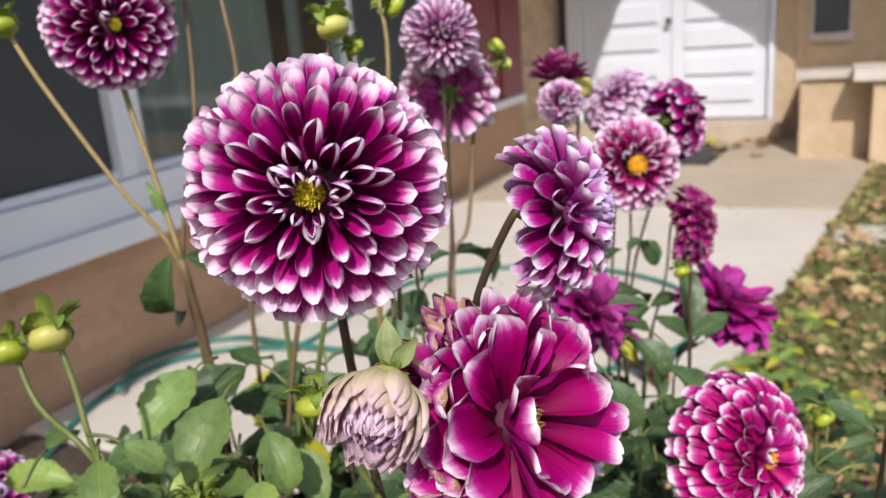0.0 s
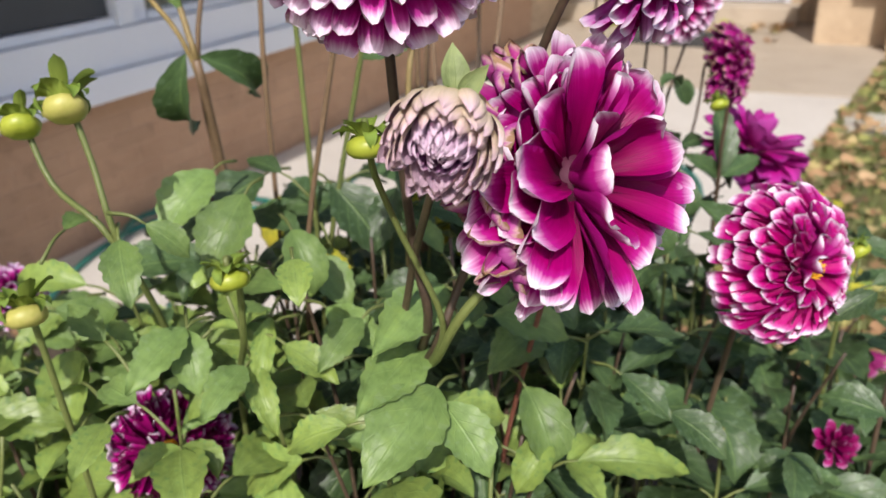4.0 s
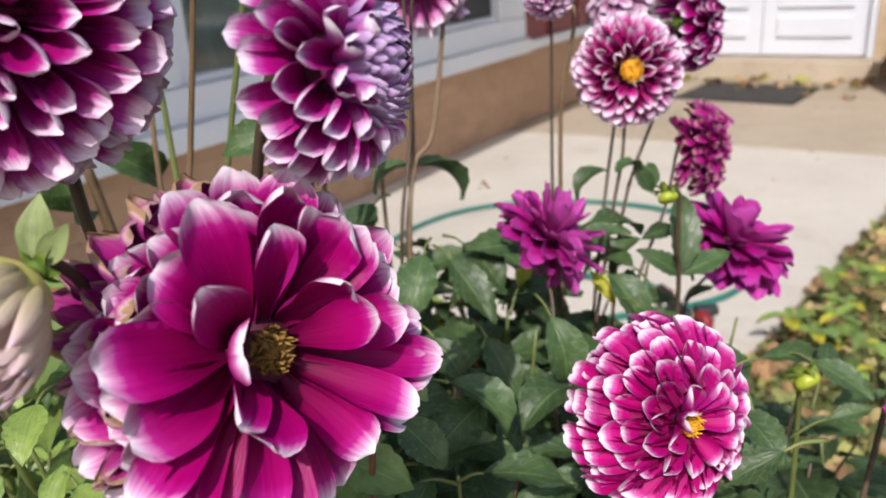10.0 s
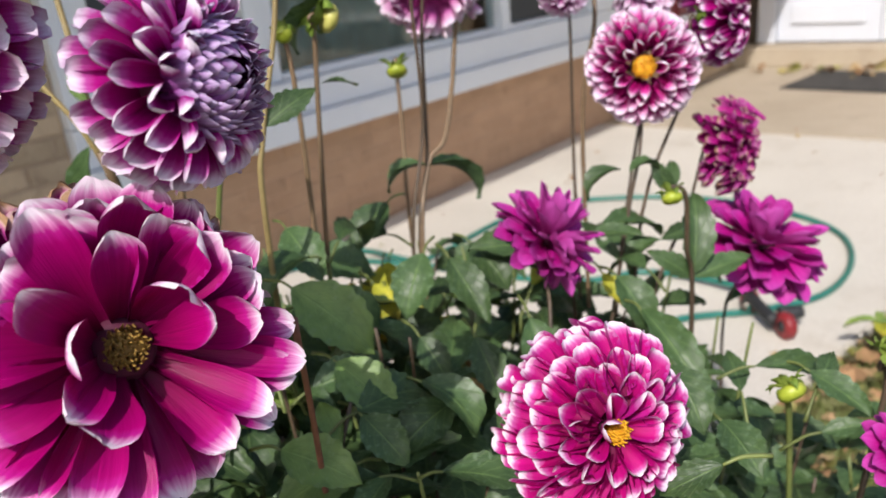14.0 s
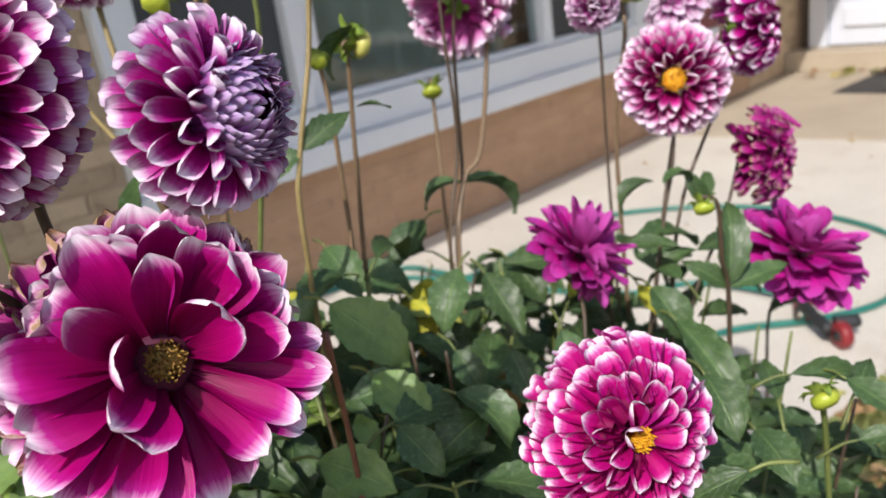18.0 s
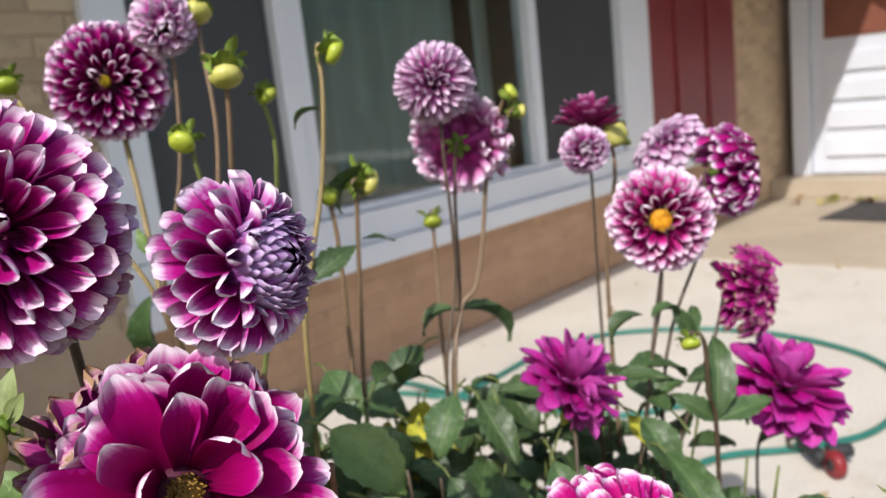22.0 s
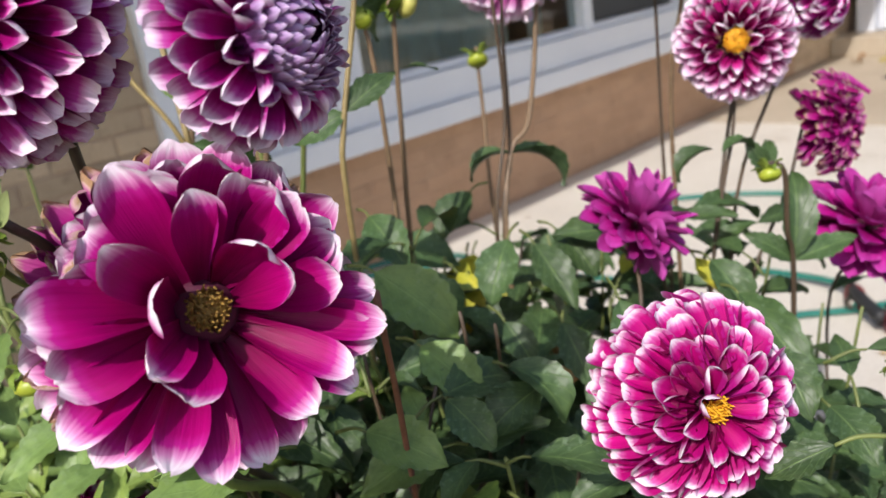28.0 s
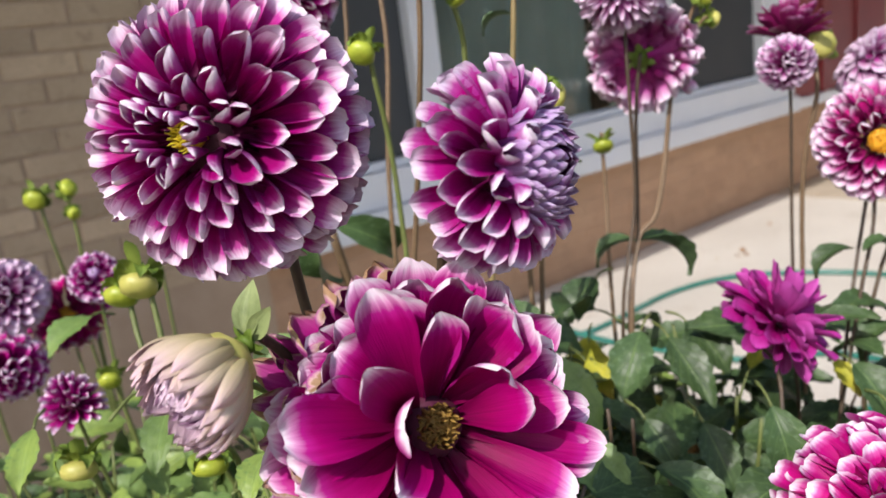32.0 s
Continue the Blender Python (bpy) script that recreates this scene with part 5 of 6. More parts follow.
bud("small yellow-green dahlia bud with curling sepals", (0.372, 0.580, 0.940), 0.0165, [(0.374, 0.565, 0.90), (0.372, 0.515, 0.865), (0.42, 0.532, 0.74), (0.44, 0.555, 0)], (-0.3, -0.3, -0.5), False, M_STEM)
bud("flat yellow-green bud with upright sepals over the leaves", (0.346, 0.392, 0.870), 0.0145, [(0.368, 0.406, 0.862), (0.385, 0.425, 0.80), (0.43, 0.48, 0.70), (0.45, 0.50, 0)], (-0.25, -0.25, -0.95), False, M_STEM)
bud("yellow-green bud with long sepals beside the pale flower", (0.312, 0.268, 0.974), 0.0125, [(0.326, 0.276, 0.964), (0.345, 0.285, 0.945), (0.362, 0.283, 0.91), (0.376, 0.268, 0.855), (0.400, 0.287, 0.81), (0.478, 0.350, 0.715), (0.50, 0.40, 0)], (-0.2, -0.2, -0.95), False, M_STEM, (0.0032, 0.0022))
bud("cream and green opening dahlia bud", (1.030, 0.338, 1.052), 0.0215, [(1.035, 0.345, 1.0), (1.02, 0.355, 0.9), (1.01, 0.36, 0)], (-0.5, -0.5, 0.1), True, M_STEM_BROWN, sepals=5)
bud("ripe bud high before the window", (0.661, 0.583, 1.222), 0.022, [(0.660, 0.580, 1.18), (0.656, 0.572, 1.10), (0.64, 0.58, 0.95), (0.62, 0.60, 0)], (-0.2, -0.4, -0.7), True, M_STEM_BROWN)
bud("small green bud beside the high dahlia", (0.515, 0.700, 1.170), 0.015, [(0.530, 0.690, 1.125), (0.562, 0.652, 1.02), (0.590, 0.624, 0.943), (0.633, 0.645, 0.788), (0.645, 0.665, 0)], (-0.2, -0.4, -0.7), False, M_STEM_TAN)
bud("lime bud by the brick wall", (0.455, 1.160, 0.962), 0.019, [(0.465, 1.17, 0.92), (0.49, 1.18, 0.7), (0.49, 1.18, 0)], (-0.4, -0.5, -0.3), False, M_STEM)
bud("small lime bud by the brick wall", (0.500, 1.150, 0.972), 0.016, [(0.50, 1.16, 0.93), (0.495, 1.17, 0.7), (0.495, 1.18, 0)], (0.3, -0.5, 0.3), False, M_STEM)
bud("tiny lime bud by the brick wall", (0.498, 1.145, 0.935), 0.012, [(0.50, 1.16, 0.90), (0.497, 1.17, 0.7), (0.497, 1.18, 0)], (0.1, -0.6, -0.3), False, M_STEM)
bud("lime bud with leafy sepals", (0.400, 0.782, 0.807), 0.015, [(0.41, 0.79, 0.77), (0.43, 0.80, 0.6), (0.43, 0.80, 0)], (-0.3, -0.5, -0.5), False, M_STEM)
bud("yellow-cream bud with leafy sepals", (0.301, 0.522, 0.842), 0.0185, [(0.315, 0.535, 0.81), (0.34, 0.56, 0.6), (0.35, 0.57, 0)], (-0.25, -0.3, -0.8), True, M_STEM)
bud("pale lime bud by the brick wall", (0.585, 1.10, 0.905), 0.014, [(0.59, 1.11, 0.86), (0.60, 1.12, 0)], (-0.3, -0.6, 0.1), True, M_STEM)

# A bare cut stalk beside the open dahlia.
cut = thing("cut_stalk", "reddish brown dahlia stalk cut off at the top", "stalk", (0.56, 0.33, 0))
stalk(cut, [(0.56, 0.33, 0), (0.535, 0.30, 0.60), (0.50, 0.252, 0.80), (0.470, 0.215, 0.912)], 0.0040, 0.0026, M_STEM_RED, knots=(0.985,))

# Leaves at the joints of the tall stems.
for who, at, way, size, kind, k, up in (
        (C, (0.586, 0.626, 0.948), (-0.26, 0.24, -0.80), 0.100, "green", 2, (-0.80, -0.30, 0.5)), (C, (0.594, 0.618, 0.944), (0.55, -0.52, -0.30), 0.095, "green", 2, (-0.55, -0.65, 0.5)),
        (C, (0.598, 0.634, 0.985), (-0.30, 0.20, 0.80), 0.035, "mid", 1, (-0.7, -0.5, 0.2)),
        (tall_bud, (0.618, 0.405, 0.972), (0.55, -0.35, 0.45), 0.050, "green", 1, (-0.5, -0.6, 0.5)), (tall_bud, (0.618, 0.405, 0.970), (-0.60, 0.30, -0.10), 0.048, "green", 4, (-0.5, -0.6, 0.5)), (tall_bud, (0.655, 0.405, 1.115), (-0.55, 0.35, 0.15), 0.030, "green", 2, (0, 0, 1)),
        (leaf_bud, (0.722, 0.420, 1.058), (-0.50, 0.80, -0.10), 0.062, "green", 2, (0, 0, 1)), (leaf_bud, (0.705, 0.43, 0.99), (0.5, -0.5, 0.1), 0.030, "green", 1, (0, 0, 1)),
        (K2, FORK, (0.72, -0.45, 0.05), 0.080, "green", 2, (0, 0, 1)), (K2, FORK, (-0.60, 0.45, 0.22), 0.055, "green", 2, (0, 0, 1)),
        (G, (0.945, 0.27, 0.865), (-0.62, 0.40, 0.12), 0.050, "green", 2, (0, 0, 1)), (G, (0.955, 0.265, 0.86), (0.55, -0.30, 0.45), 0.040, "green", 2, (0, 0, 1)),
        (L1, (1.0, 0.36, 0.80), (-0.6, 0.3, 0.05), 0.065, "green", 0, (0, 0, 1)), (I, (1.19, 0.25, 0.62), (0.3, -0.4, 0.4), 0.05, "green", 1, (0, 0, 1)),
        (H, (1.00, 0.24, 0.83), (-0.35, 0.2, 0.65), 0.040, "green", 1, (-0.8, -0.5, 0.2)), (H, (1.00, 0.24, 0.83), (0.35, 0.1, 0.8), 0.040, "green", 0, (-0.8, -0.5, 0.2)),
        (H, (0.985, 0.245, 0.78), (-0.7, 0.4, 0.05), 0.055, "green", 2, (0, 0, 1)), (H, (0.985, 0.245, 0.78), (0.5, -0.5, 0.25), 0.050, "green", 0, (-0.5, -0.5, 0.6)),
        (J, (0.78, 0.26, 0.76), (0.5, 0.5, 0.2), 0.06, "green", 0, (0, 0, 1))):
    leaf_on(who, at, way, size, kind, k, up, 0.72 if who is C else 1.0)
stalk_top = thing("dahlia_leaf_shoot", "green dahlia shoot with paired leaves by the purple flower", "shoot", (0.94, 0.195, 0), "dahlia shoots")
stalk(stalk_top, [(0.94, 0.195, 0), (0.936, 0.192, 0.6), (0.934, 0.189, 0.77)], 0.004, 0.0022, M_STEM_DARK)
for at, way, size, k, up in (((0.934, 0.189, 0.768), (0.12, -0.10, 0.95), 0.085, 0, (-0.75, -0.62, 0.1)), ((0.934, 0.189, 0.766), (0.62, -0.55, 0.25), 0.060, 3, (-0.4, -0.4, 0.8)),
                             ((0.934, 0.189, 0.766), (-0.45, 0.35, 0.55), 0.050, 1, (-0.5, -0.5, 0.6))):
    leaf_on(stalk_top, at, way, size, "green", k, up, 1.0)

# A bent dry side branch low among the leaves.
twig = thing("dry_branch", "bent brown dahlia side branch among the leaves", "branch", (0.58, 0.33, 0))
stalk(twig, [(0.58, 0.33, 0), (0.585, 0.325, 0.45), (0.604, 0.313, 0.655), (0.68, 0.285, 0.668), (0.76, 0.25, 0.645), (0.84, 0.22, 0.625)], 0.0050, 0.0034, M_STEM_DARK)

# ---- leafy plants ----
def leafy(label, foot, tips, seed, kind="green", lime=0.15, size=(0.055, 0.095), low=0.25, gap=0.060):
    """A dahlia plant: stalks that rise and lean from one foot, with pairs of leaves crossed from joint to joint."""
    rng = random.Random(seed)
    ob = thing("dahlia_plant", label, "plant", (foot[0], foot[1], 0), "leafy dahlia plants")
    for tip in tips:
        a, b = Vector((foot[0], foot[1], 0)), Vector(tip)
        line = [a, a.lerp(b, 0.4) + Vector((rng.gauss(0, 0.015), rng.gauss(0, 0.015), 0.05)), a.lerp(b, 0.75) + Vector((rng.gauss(0, 0.01), rng.gauss(0, 0.01), 0.03)), b]
        stalk(ob, line, 0.005, 0.002, rng.choice((M_STEM, M_STEM, M_STEM_DARK)))
        path = smooth_path(line, 8)
        z, turn = low + rng.uniform(0, gap), rng.uniform(0, 3.14)
        while z < b.z:
            p = min(path, key=lambda q: abs(q.z - z))
            for side in (0, math.pi):
                d = turn + side + rng.gauss(0, 0.25)
                way = Vector((math.cos(d), math.sin(d), rng.uniform(-0.25, 0.5)))
                s = rng.uniform(*size) * (1.0 if z < b.z - 0.08 else 0.75)
                pet = rng.uniform(0.015, 0.04)
                tone = "lime" if rng.random() < lime else kind
                # Darker green here colours in the shade below the blooms.
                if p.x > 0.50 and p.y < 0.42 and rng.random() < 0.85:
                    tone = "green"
                at = p + way.normalized() * pet
                leaf_on(ob, at, way, s, tone, rng.randrange(5), (rng.gauss(-0.50 if lime > 0.3 else -0.15, 0.25), rng.gauss(-0.15, 0.25), 1), rng.uniform(0.9, 1.2), petiole=pet if foot[0] < 0.7 and foot[1] < 0.65 else 0)
                if rng.random() < 0.35:
                    for turn2 in (-0.9, 0.9):
                        w2 = Matrix.Rotation(turn2, 3, "Z") @ way
                        leaf_on(ob, at - way.normalized() * 0.3 * pet, w2, s * 0.6, tone, rng.randrange(5), (rng.gauss(0, 0.2), rng.gauss(0, 0.2), 1), 1.0)
            turn += 1.57 + rng.gauss(0, 0.2)
            z += gap * rng.uniform(0.8, 1.25)
    return ob


def tips_round(x, y, spread, height, n, seed):
    rng = random.Random(seed)
    return [(x + spread * math.cos(6.28 * k / n + seed) * rng.uniform(0.5, 1.1), y + spread * math.sin(6.28 * k / n + seed) * rng.uniform(0.5, 1.1), height * rng.uniform(0.86, 1.04)) for k in range(n)]


# Leaves that stand out at the top of the plants: foot, direction, length, tone, form.
LEAVES = {}
LEAVES[(0.47, 0.36)] = [
    ((0.450, 0.302, 0.834), (-1.00, 0.07, -0.02), 0.089, "green", 3),
    ((0.426, 0.307, 0.803), (-1.00, 0.00, 0.02), 0.089, "green", 3),
    ((0.399, 0.285, 0.789), (-1.00, 0.00, 0.05), 0.090, "green", 4),
    ((0.396, 0.280, 0.781), (-0.48, -0.84, -0.25), 0.062, "green", 4),
    ((0.417, 0.426, 0.801), (-0.88, -0.37, -0.31), 0.068, "lime", 0),
    ((0.377, 0.420, 0.785), (-0.98, -0.18, 0.09), 0.058, "green", 1),
    ((0.471, 0.252, 0.753), (-0.67, -0.71, -0.23), 0.073, "green", 2),
    ((0.433, 0.359, 0.806), (-0.99, 0.06, -0.13), 0.055, "green", 1),
    ((0.401, 0.403, 0.793), (-0.20, -0.96, -0.20), 0.054, "lime", 3),
    ((0.425, 0.471, 0.786), (0.89, -0.44, 0.07), 0.041, "green", 1),
    ((0.513, 0.456, 0.803), (-0.37, -0.89, -0.28), 0.064, "green", 4),
    ((0.591, 0.370, 0.853), (0.12, -0.93, -0.34), 0.094, "green", 4),
    ((0.497, 0.287, 0.790), (0.14, -0.99, 0.04), 0.067, "green", 4),
    ((0.546, 0.351, 0.809), (0.35, 0.72, 0.60), 0.044, "green", 3),
    ((0.561, 0.320, 0.782), (-0.41, -0.87, -0.27), 0.046, "green", 3),
    ((0.584, 0.322, 0.804), (-0.06, -0.97, -0.23), 0.071, "green", 4),
    ((0.457, 0.287, 0.824), (-0.90, -0.39, 0.19), 0.052, "green", 3),
    ((0.541, 0.266, 0.760), (-0.97, 0.10, 0.23), 0.073, "green", 4),
    ((0.370, 0.363, 0.878), (-0.78, -0.62, -0.05), 0.040, "lime", 4),
    ((0.476, 0.485, 0.867), (-0.92, -0.12, -0.37), 0.082, "green", 4),
    ((0.472, 0.441, 0.845), (-0.55, -0.75, -0.37), 0.065, "green", 2),
]
LEAVES[(0.42, 0.6)] = [
    ((0.388, 0.480, 0.796), (-0.99, -0.10, -0.02), 0.070, "green", 1),
    ((0.388, 0.479, 0.794), (-0.66, -0.62, -0.43), 0.055, "green", 4),
    ((0.357, 0.528, 0.792), (0.06, 0.82, 0.57), 0.050, "green", 1),
    ((0.310, 0.484, 0.765), (-0.90, -0.40, 0.16), 0.054, "lime", 1),
    ((0.340, 0.489, 0.760), (-0.03, 0.92, 0.39), 0.045, "green", 4),
    ((0.395, 0.541, 0.768), (-0.03, 0.94, 0.33), 0.038, "green", 3),
    ((0.292, 0.599, 0.854), (-0.51, -0.77, -0.38), 0.063, "lime", 3),
    ((0.365, 0.501, 0.871), (-0.66, -0.69, -0.29), 0.060, "green", 1),
    ((0.372, 0.481, 0.883), (0.23, -0.85, -0.48), 0.041, "green", 4),
    ((0.361, 0.547, 0.873), (0.96, 0.25, 0.13), 0.044, "green", 1),
    ((0.510, 0.545, 0.869), (-0.97, 0.03, -0.23), 0.082, "green", 4),
]
LEAVES[(0.66, 0.22)] = [
    ((0.542, 0.161, 0.709), (-0.36, -0.93, -0.06), 0.058, "green", 4),
    ((0.549, 0.202, 0.729), (-0.38, -0.90, -0.19), 0.057, "green", 1),
    ((0.704, 0.226, 0.811), (-0.46, -0.66, -0.59), 0.070, "green", 2),
    ((0.609, 0.037, 0.803), (-0.67, 0.68, -0.30), 0.043, "green", 1),
    ((0.599, 0.016, 0.710), (-0.13, 0.90, 0.41), 0.053, "green", 4),
    ((0.566, 0.286, 0.782), (0.93, -0.33, 0.18), 0.073, "green", 4),
    ((0.567, 0.283, 0.779), (-0.15, -0.96, -0.25), 0.057, "green", 4),
    ((0.626, 0.247, 0.770), (-1.00, 0.06, 0.02), 0.069, "green", 4),
    ((0.713, 0.290, 0.775), (-0.42, -0.75, -0.50), 0.068, "green", 1),
    ((0.671, 0.315, 0.788), (-0.23, -0.84, -0.49), 0.049, "green", 4),
]
LEAVES[(0.8, 0.36)] = [
    ((0.775, 0.453, 0.758), (-0.50, -0.60, -0.40), 0.05, "yellow", 1),
    ((0.803, 0.375, 0.712), (-0.70, -0.20, -0.45), 0.06, "yellow", 4),
    ((0.900, 0.269, 0.769), (-0.30, -0.70, -0.50), 0.045, "yellow", 3),
    ((0.739, 0.433, 0.787), (-0.20, -0.80, -0.40), 0.05, "yellow", 1),
    ((0.800, 0.387, 0.719), (0.40, -0.70, -0.35), 0.055, "yellow", 4),
    ((0.758, 0.485, 0.773), (-0.60, -0.40, -0.50), 0.045, "yellow", 3),
    ((0.800, 0.392, 0.719), (0.10, -0.80, -0.50), 0.05, "yellow", 1),
    ((0.754, 0.377, 0.824), (-0.84, -0.24, -0.48), 0.075, "green", 4),
    ((0.768, 0.357, 0.817), (-0.32, -0.81, -0.50), 0.082, "green", 3),
    ((0.829, 0.379, 0.809), (-0.23, -0.91, -0.34), 0.073, "green", 4),
    ((0.805, 0.472, 0.812), (-0.20, 0.97, 0.10), 0.078, "green", 4),
    ((0.815, 0.476, 0.844), (-0.95, -0.01, -0.31), 0.074, "green", 4),
    ((0.791, 0.481, 0.746), (0.86, 0.13, 0.49), 0.043, "yellow", 1),
    ((0.802, 0.409, 0.705), (0.94, -0.29, 0.19), 0.050, "yellow", 1),
    ((0.795, 0.418, 0.706), (0.94, -0.06, 0.35), 0.045, "yellow", 3),
    ((0.895, 0.351, 0.741), (0.84, 0.06, 0.54), 0.042, "yellow", 1),
]
LEAVES[(0.8, 0.1)] = [
    ((0.843, 0.199, 0.767), (-0.51, -0.84, -0.18), 0.130, "green", 0),
    ((0.809, 0.085, 0.756), (0.53, -0.84, 0.12), 0.084, "green", 0),
    ((0.813, 0.097, 0.728), (0.66, 0.48, 0.57), 0.049, "green", 1),
    ((0.817, 0.039, 0.751), (0.87, -0.07, 0.50), 0.040, "green", 1),
    ((0.819, 0.047, 0.757), (-0.33, -0.93, -0.17), 0.059, "green", 3),
    ((0.783, 0.027, 0.729), (0.38, -0.85, 0.36), 0.036, "green", 3),
    ((0.769, 0.138, 0.762), (-0.60, -0.76, -0.24), 0.068, "green", 4),
    ((0.748, 0.089, 0.738), (-0.60, -0.80, 0.01), 0.059, "green", 4),
    ((0.796, 0.189, 0.751), (-0.37, -0.93, -0.06), 0.101, "green", 0),
    ((0.723, 0.113, 0.702), (0.78, -0.62, 0.12), 0.055, "green", 3),
]
LEAVES[(0.77, 0.50)] = [
    ((0.755, 0.345, 0.735), (-0.20, -0.30, -0.90), 0.060, "dry", 2),
    ((0.765, 0.335, 0.730), (-0.45, -0.20, -0.80), 0.050, "dry", 0),
    ((0.745, 0.330, 0.720), (0.25, -0.35, -0.85), 0.055, "dry", 4),
    ((0.770, 0.350, 0.725), (0.35, 0.10, -0.90), 0.045, "dry", 1),
    ((0.720, 0.455, 0.745), (-0.60, -0.40, -0.30), 0.060, "yellow", 1),
    ((0.800, 0.480, 0.775), (-0.60, -0.45, -0.40), 0.095, "yellow", 4),
    ((0.775, 0.462, 0.760), (0.20, -0.80, -0.50), 0.075, "yellow", 3),
]
LEAVES[(0.95, 0.24)] = [
    ((0.877, 0.241, 0.779), (-0.42, -0.86, -0.29), 0.072, "green", 2),
    ((0.925, 0.234, 0.771), (0.40, 0.88, 0.26), 0.050, "green", 1),
]
LEAVES[(0.62, 0.5)] = [
    ((0.790, 0.690, 0.730), (-0.60, -0.55, -0.45), 0.085, "yellow", 4),
    ((0.735, 0.625, 0.765), (-0.55, 0.20, -0.55), 0.105, "yellow", 4),
    ((0.560, 0.470, 0.790), (-0.10, -0.30, -0.90), 0.055, "yellow", 1),
    ((0.573, 0.543, 0.845), (-0.95, 0.27, -0.19), 0.109, "green", 1),
    ((0.592, 0.484, 0.837), (-0.20, -0.85, -0.49), 0.096, "green", 4),
    ((0.623, 0.434, 0.829), (-0.82, -0.03, -0.57), 0.071, "green", 1),
    ((0.719, 0.517, 0.805), (0.57, -0.82, 0.00), 0.092, "green", 4),
    ((0.575, 0.525, 0.848), (-0.01, 0.92, 0.39), 0.047, "green", 1),
    ((0.662, 0.456, 0.867), (-0.29, -0.91, -0.29), 0.072, "green", 4),
]
LEAVES[(0.95, 0.52)] = [
    ((1.030, 0.560, 0.600), (-0.60, -0.50, -0.30), 0.105, "yellow", 4),
    ((0.990, 0.520, 0.575), (0.55, -0.60, -0.35), 0.090, "yellow", 1),
    ((0.960, 0.560, 0.620), (-0.75, 0.10, -0.45), 0.085, "yellow", 3),
    ((0.880, 0.550, 0.740), (-0.70, -0.40, -0.45), 0.085, "yellow", 4),
    ((0.850, 0.520, 0.720), (0.10, -0.75, -0.55), 0.075, "yellow", 1),
]
LEAVES[(0.38, 0.88)] = [
    ((0.400, 0.797, 0.875), (-0.91, -0.42, 0.03), 0.068, "green", 4),
]

# Canopy of leaves over the middle of the bed, toned pale for sunlight.
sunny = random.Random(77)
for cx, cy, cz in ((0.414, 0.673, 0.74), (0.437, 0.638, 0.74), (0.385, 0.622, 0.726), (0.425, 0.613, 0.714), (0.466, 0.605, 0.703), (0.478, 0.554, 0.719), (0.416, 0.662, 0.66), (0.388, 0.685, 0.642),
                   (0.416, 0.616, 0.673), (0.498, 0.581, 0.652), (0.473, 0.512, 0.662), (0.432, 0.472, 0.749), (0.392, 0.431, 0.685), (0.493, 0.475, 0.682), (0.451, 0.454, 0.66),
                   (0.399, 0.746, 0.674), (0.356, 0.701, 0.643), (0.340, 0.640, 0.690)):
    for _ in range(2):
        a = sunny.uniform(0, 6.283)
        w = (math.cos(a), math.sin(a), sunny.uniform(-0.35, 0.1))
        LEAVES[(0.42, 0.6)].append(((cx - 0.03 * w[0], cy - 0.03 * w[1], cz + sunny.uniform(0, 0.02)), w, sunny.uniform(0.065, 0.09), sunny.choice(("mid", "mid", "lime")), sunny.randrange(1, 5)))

# Leaf tones carry the light too: paler on sunny plants, dark green on shaded.
for i, (x, y, spread, height, n, lime) in enumerate((
        (0.47, 0.36, 0.13, 0.81, 10, 0.55), (0.36, 0.27, 0.07, 0.80, 4, 0.6), (0.42, 0.60, 0.14, 0.76, 7, 0.7), (0.62, 0.50, 0.14, 0.84, 7, 0.2), (0.66, 0.22, 0.10, 0.73, 7, 0.06),
        (0.80, 0.36, 0.12, 0.80, 7, 0.05), (0.80, 0.10, 0.12, 0.70, 8, 0.03), (0.95, 0.24, 0.11, 0.72, 7, 0.05), (0.95, 0.52, 0.13, 0.74, 5, 0.1),
        (0.72, 0.70, 0.14, 0.70, 6, 0.2), (0.38, 0.88, 0.15, 0.72, 6, 0.5), (0.50, 1.12, 0.16, 0.66, 5, 0.3), (0.28, 1.10, 0.15, 0.66, 5, 0.3),
        (1.10, 0.10, 0.12, 0.55, 5, 0.05), (0.62, -0.02, 0.09, 0.62, 4, 0.05), (0.95, -0.05, 0.13, 0.64, 6, 0.05), (0.15, 0.85, 0.14, 0.62, 5, 0.4),
        (0.27, 0.50, 0.07, 0.64, 5, 0.6), (0.32, 0.70, 0.11, 0.75, 5, 0.6), (0.56, 0.74, 0.12, 0.72, 5, 0.5), (0.67, 0.40, 0.11, 0.81, 6, 0.08), (0.94, 0.37, 0.10, 0.79, 5, 0.04), (0.60, 0.30, 0.09, 0.74, 6, 0.05), (0.77, 0.50, 0.11, 0.76, 5, 0.05))):
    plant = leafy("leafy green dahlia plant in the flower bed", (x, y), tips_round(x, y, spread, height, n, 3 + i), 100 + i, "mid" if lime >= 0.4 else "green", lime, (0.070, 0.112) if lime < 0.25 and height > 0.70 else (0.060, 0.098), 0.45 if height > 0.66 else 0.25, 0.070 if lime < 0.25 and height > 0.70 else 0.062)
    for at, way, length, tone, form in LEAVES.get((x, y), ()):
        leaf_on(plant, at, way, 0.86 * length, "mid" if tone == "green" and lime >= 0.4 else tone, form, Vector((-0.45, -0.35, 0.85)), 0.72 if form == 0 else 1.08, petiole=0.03)

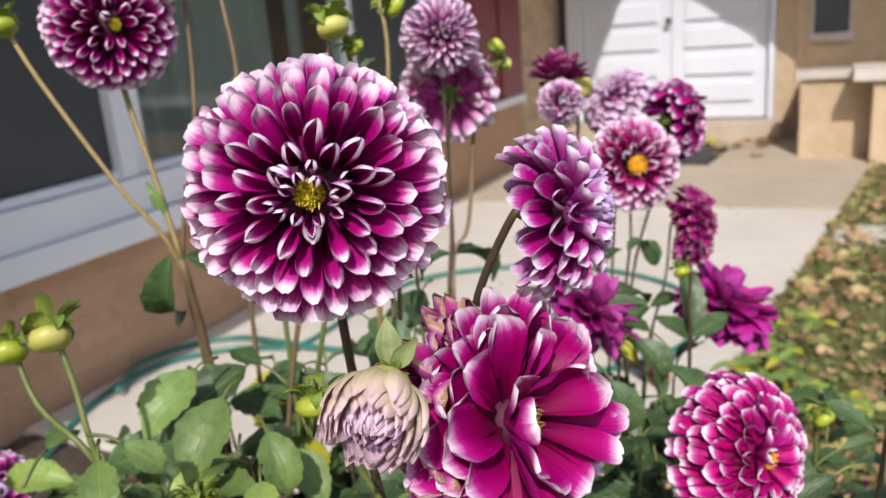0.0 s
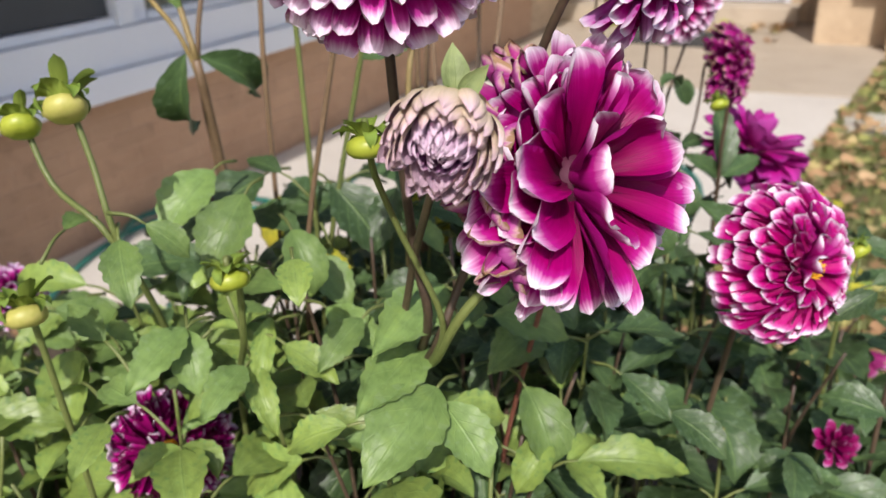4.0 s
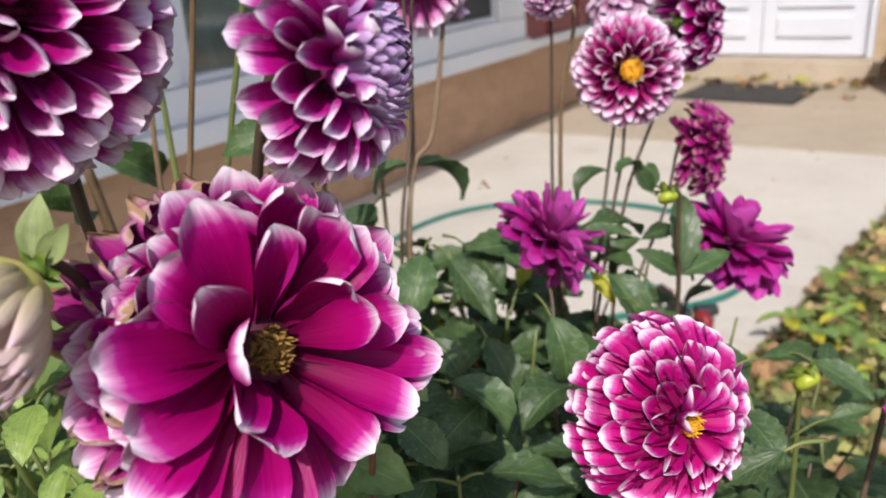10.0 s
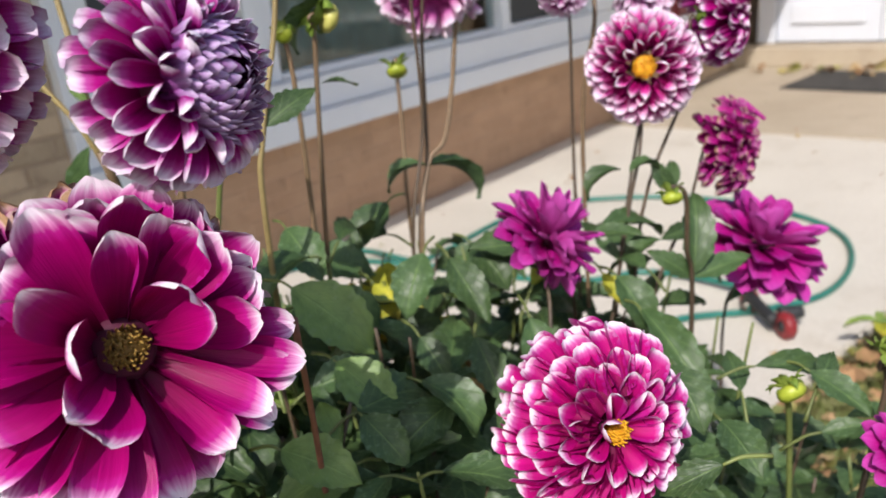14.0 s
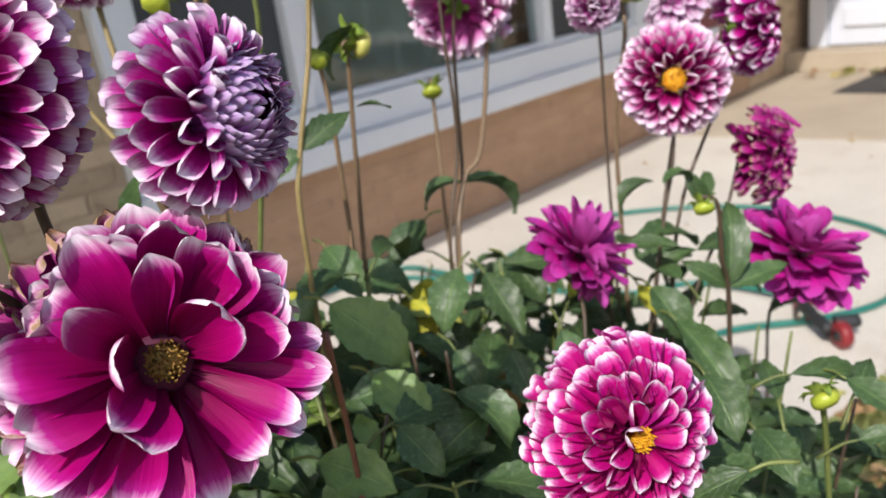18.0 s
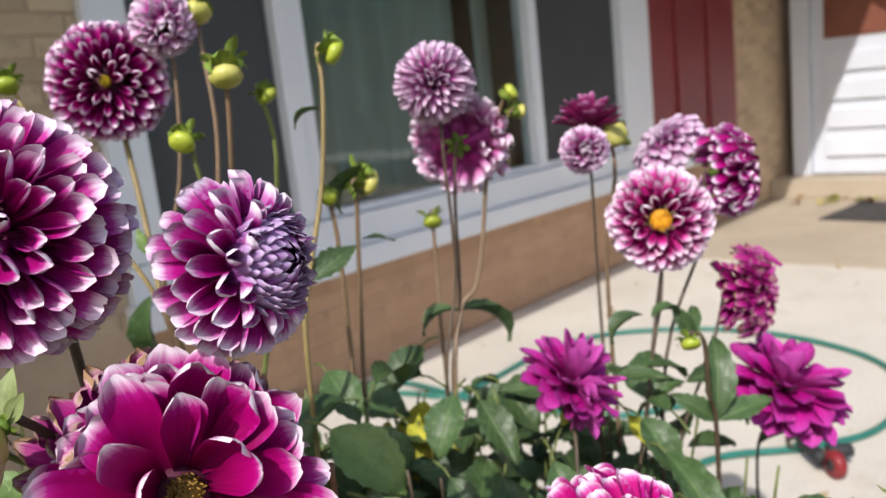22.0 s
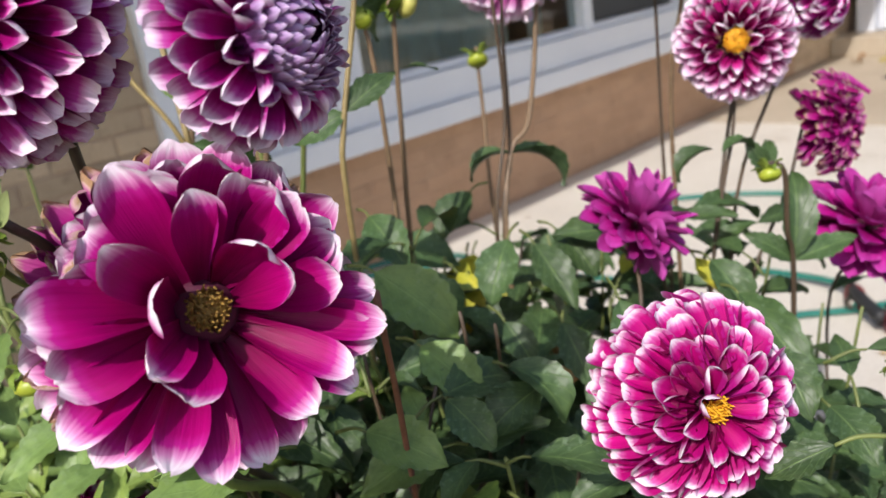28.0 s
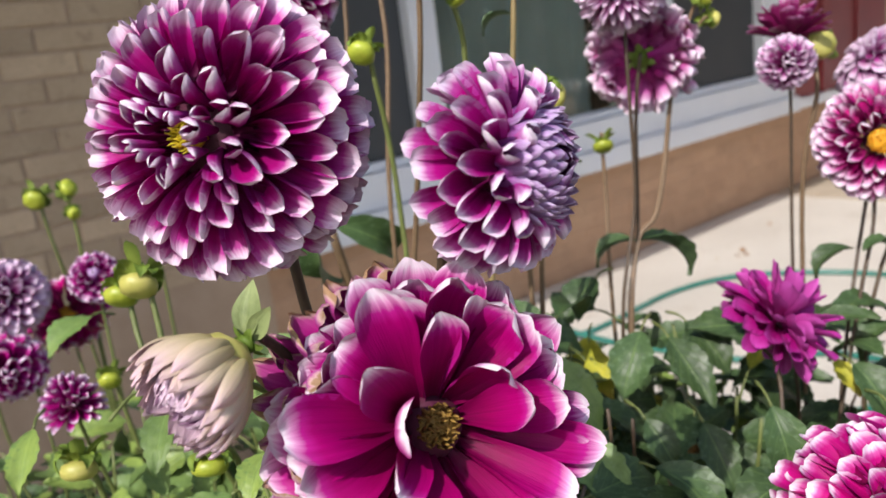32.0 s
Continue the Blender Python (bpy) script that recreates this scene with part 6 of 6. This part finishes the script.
# Weeds with yellowing leaves at the edge of the lawn.
for x, y, n, seed in ((2.34, 0.19, 5, 71), (2.60, 0.12, 4, 72), (2.15, 0.02, 4, 73)):
    weed = thing("lawn_weed", "low weed with green and yellow leaves in the lawn", "weed", (x, y, 0), "weeds at the lawn edge")
    rng = random.Random(seed)
    for k in range(n):
        a, h = 6.283 * k / n + seed, rng.uniform(0.08, 0.16)
        top = Vector((x + 0.07 * math.cos(a), y + 0.07 * math.sin(a), h))
        stalk(weed, [(x, y, 0), (x + 0.03 * math.cos(a), y + 0.03 * math.sin(a), 0.6 * h), top], 0.003, 0.002, M_STEM)
        for j in range(4):
            b = a + 1.57 * j + rng.gauss(0, 0.3)
            leaf_on(weed, top, (math.cos(b), math.sin(b), 0.3), rng.uniform(0.05, 0.085), ("lime", "yellow", "mid", "lime")[(j + k) % 4], j + k, (0, 0, 1), 1.1)

# ---- lawn, fallen leaves ----
def scattered_blades(count, seed):
    rng = random.Random(seed)
    verts, faces = [], []
    while len(faces) < count:
        x = 1.6 + 5.2 * rng.random() ** 1.3
        y = edge_y(x) - 0.02 - 1.5 * rng.random() ** 1.6
        a, h, w, lean = rng.uniform(0, 6.28), rng.uniform(0.02, 0.06), rng.uniform(0.0015, 0.003), rng.uniform(0, 0.03)
        d = Vector((math.cos(a), math.sin(a), 0))
        s = Vector((-d.y, d.x, 0)) * w
        p = Vector((x, y, -0.03))
        k = len(verts)
        verts += [p - s, p + s, p + d * lean + Vector((0, 0, h))]
        faces.append((k, k + 1, k + 2))
    return mesh_of("grass", verts, faces, M_GRASS)


tagged(new("grass", scattered_blades(34000, 5)), "thin autumn grass beside the patio", "grass", kind="stuff")


def litter(count, region, seed, size=(0.02, 0.05), z=0.004):
    rng = random.Random(seed)
    verts, faces, uvs = [], [], []
    for _ in range(count):
        x, y = region(rng)
        a, s, tilt = rng.uniform(0, 6.28), rng.uniform(*size), rng.gauss(0, 0.5)
        m = Matrix.Translation((x, y, z + abs(tilt) * s * 0.4)) @ Matrix.Rotation(a, 4, "Z") @ Matrix.Rotation(tilt, 4, "X")
        k = len(verts)
        ring = [(0, 0), (0.25, 0.3), (0.5, 0.25), (0.62, 0.42), (0.8, 0.2), (1, 0), (0.8, -0.2), (0.62, -0.42), (0.5, -0.25), (0.25, -0.3)]
        verts += [m @ Vector((s * (u - 0.5), s * v * rng.uniform(0.8, 1.2), s * 0.16 * math.sin(3 * u + 5 * v))) for u, v in ring]
        verts.append(m @ Vector((0, 0, s * 0.05)))
        for j in range(10):
            faces.append((k + j, k + (j + 1) % 10, k + 10))
            uvs += [(0.5 + ring[j][1], ring[j][0]), (0.5 + ring[(j + 1) % 10][1], ring[(j + 1) % 10][0]), (0.5, 0.5)]
    me = mesh_of("fallen_leaves", verts, faces, M_FALL, True)
    layer = me.uv_layers.new(name="UVMap")
    for d, uv in zip(layer.data, uvs):
        d.uv = uv
    return me


M_FALL, _n, _l, _p = nodes_of("fallen_leaf")
_isl = _n.new("ShaderNodeNewGeometry").outputs["Random Per Island"]
_l.new(ramp(_n, _l, _isl, [(0.0, (0.20, 0.11, 0.05)), (0.3, (0.38, 0.22, 0.11)), (0.5, (0.46, 0.32, 0.17)), (0.65, (0.36, 0.34, 0.10)), (0.85, (0.16, 0.20, 0.06)), (1.0, (0.14, 0.09, 0.05))]), _p.inputs["Base Color"])
_p.inputs["Roughness"].default_value = 0.8


def on_lawn(rng):
    x = 1.7 + 5.0 * rng.random() ** 1.2
    return x, edge_y(x) - 0.01 - 1.3 * rng.random() ** 1.5


tagged(new("fallen_leaves", litter(1900, on_lawn, 9, (0.03, 0.075), -0.008)), "brown and orange leaves fallen on the lawn", "leaves", kind="stuff")


def by_door(rng):
    return rng.gauss(6.75, 0.22), 0.45 + 1.6 * rng.random() ** 1.6


tagged(new("fallen_leaves", litter(60, by_door, 12, (0.06, 0.14), 0.016)), "dry brown leaves drifted before the doors", "leaves", kind="stuff")


def on_patio(rng):
    return rng.uniform(1.7, 6.2), rng.uniform(0.4, 2.2)


tagged(new("fallen_leaves", litter(34, on_patio, 15, (0.012, 0.035), 0.006)), "small dry leaf scraps on the concrete", "leaves", kind="stuff")
tagged(new("fallen_leaves", litter(260, lambda rng: (rng.uniform(0.1, 1.45), rng.uniform(-0.6, 2.0)), 18, (0.02, 0.05), 0.02)), "dead leaves on the soil under the dahlias", "leaves", kind="stuff")

# ---- bricks, laid last ----
BRICK = (0.194, 0.024, 0.057)


def brick_mesh(length, material):
    proud = 0.0028 if material == M_BRICK_LOW else 0.006
    return from_bm("brick", box_bm(-length / 2, -proud, -BRICK[2] / 2, length / 2, 0.010, BRICK[2] / 2, 0.003), material)


def lay(parent, x0, x1, z0, z1, material=M_BRICK):
    """Running bond on the face y = WALL_Y; the parent's origin is the world's."""
    rng = random.Random(int(x0 * 100))
    full = brick_mesh(BRICK[0], material)
    z, row = z0 + 0.0335, 0
    while z + 0.028 < z1:
        x = x0 - (0.102 if row % 2 else 0.0)
        while x < x1 - 0.02:
            a, b = max(x, x0), min(x + 0.194, x1)
            if b - a > 0.03:
                me = full if b - a > 0.19 else brick_mesh(round(b - a, 3), material)
                piece("brick", me, parent, Matrix.Translation(((a + b) / 2, WALL_Y + rng.uniform(-0.0008, 0.0008), z)))
            x += 0.204
        z, row = z + 0.067, row + 1


lay(wall_left, 0.10, 1.355, 0.48, 1.75)
lay(wall_low, 1.362, 5.2, 0.0, 0.466, M_BRICK_LOW)
lay(wall_pier, 6.305, 7.29, 0.0, 1.75)
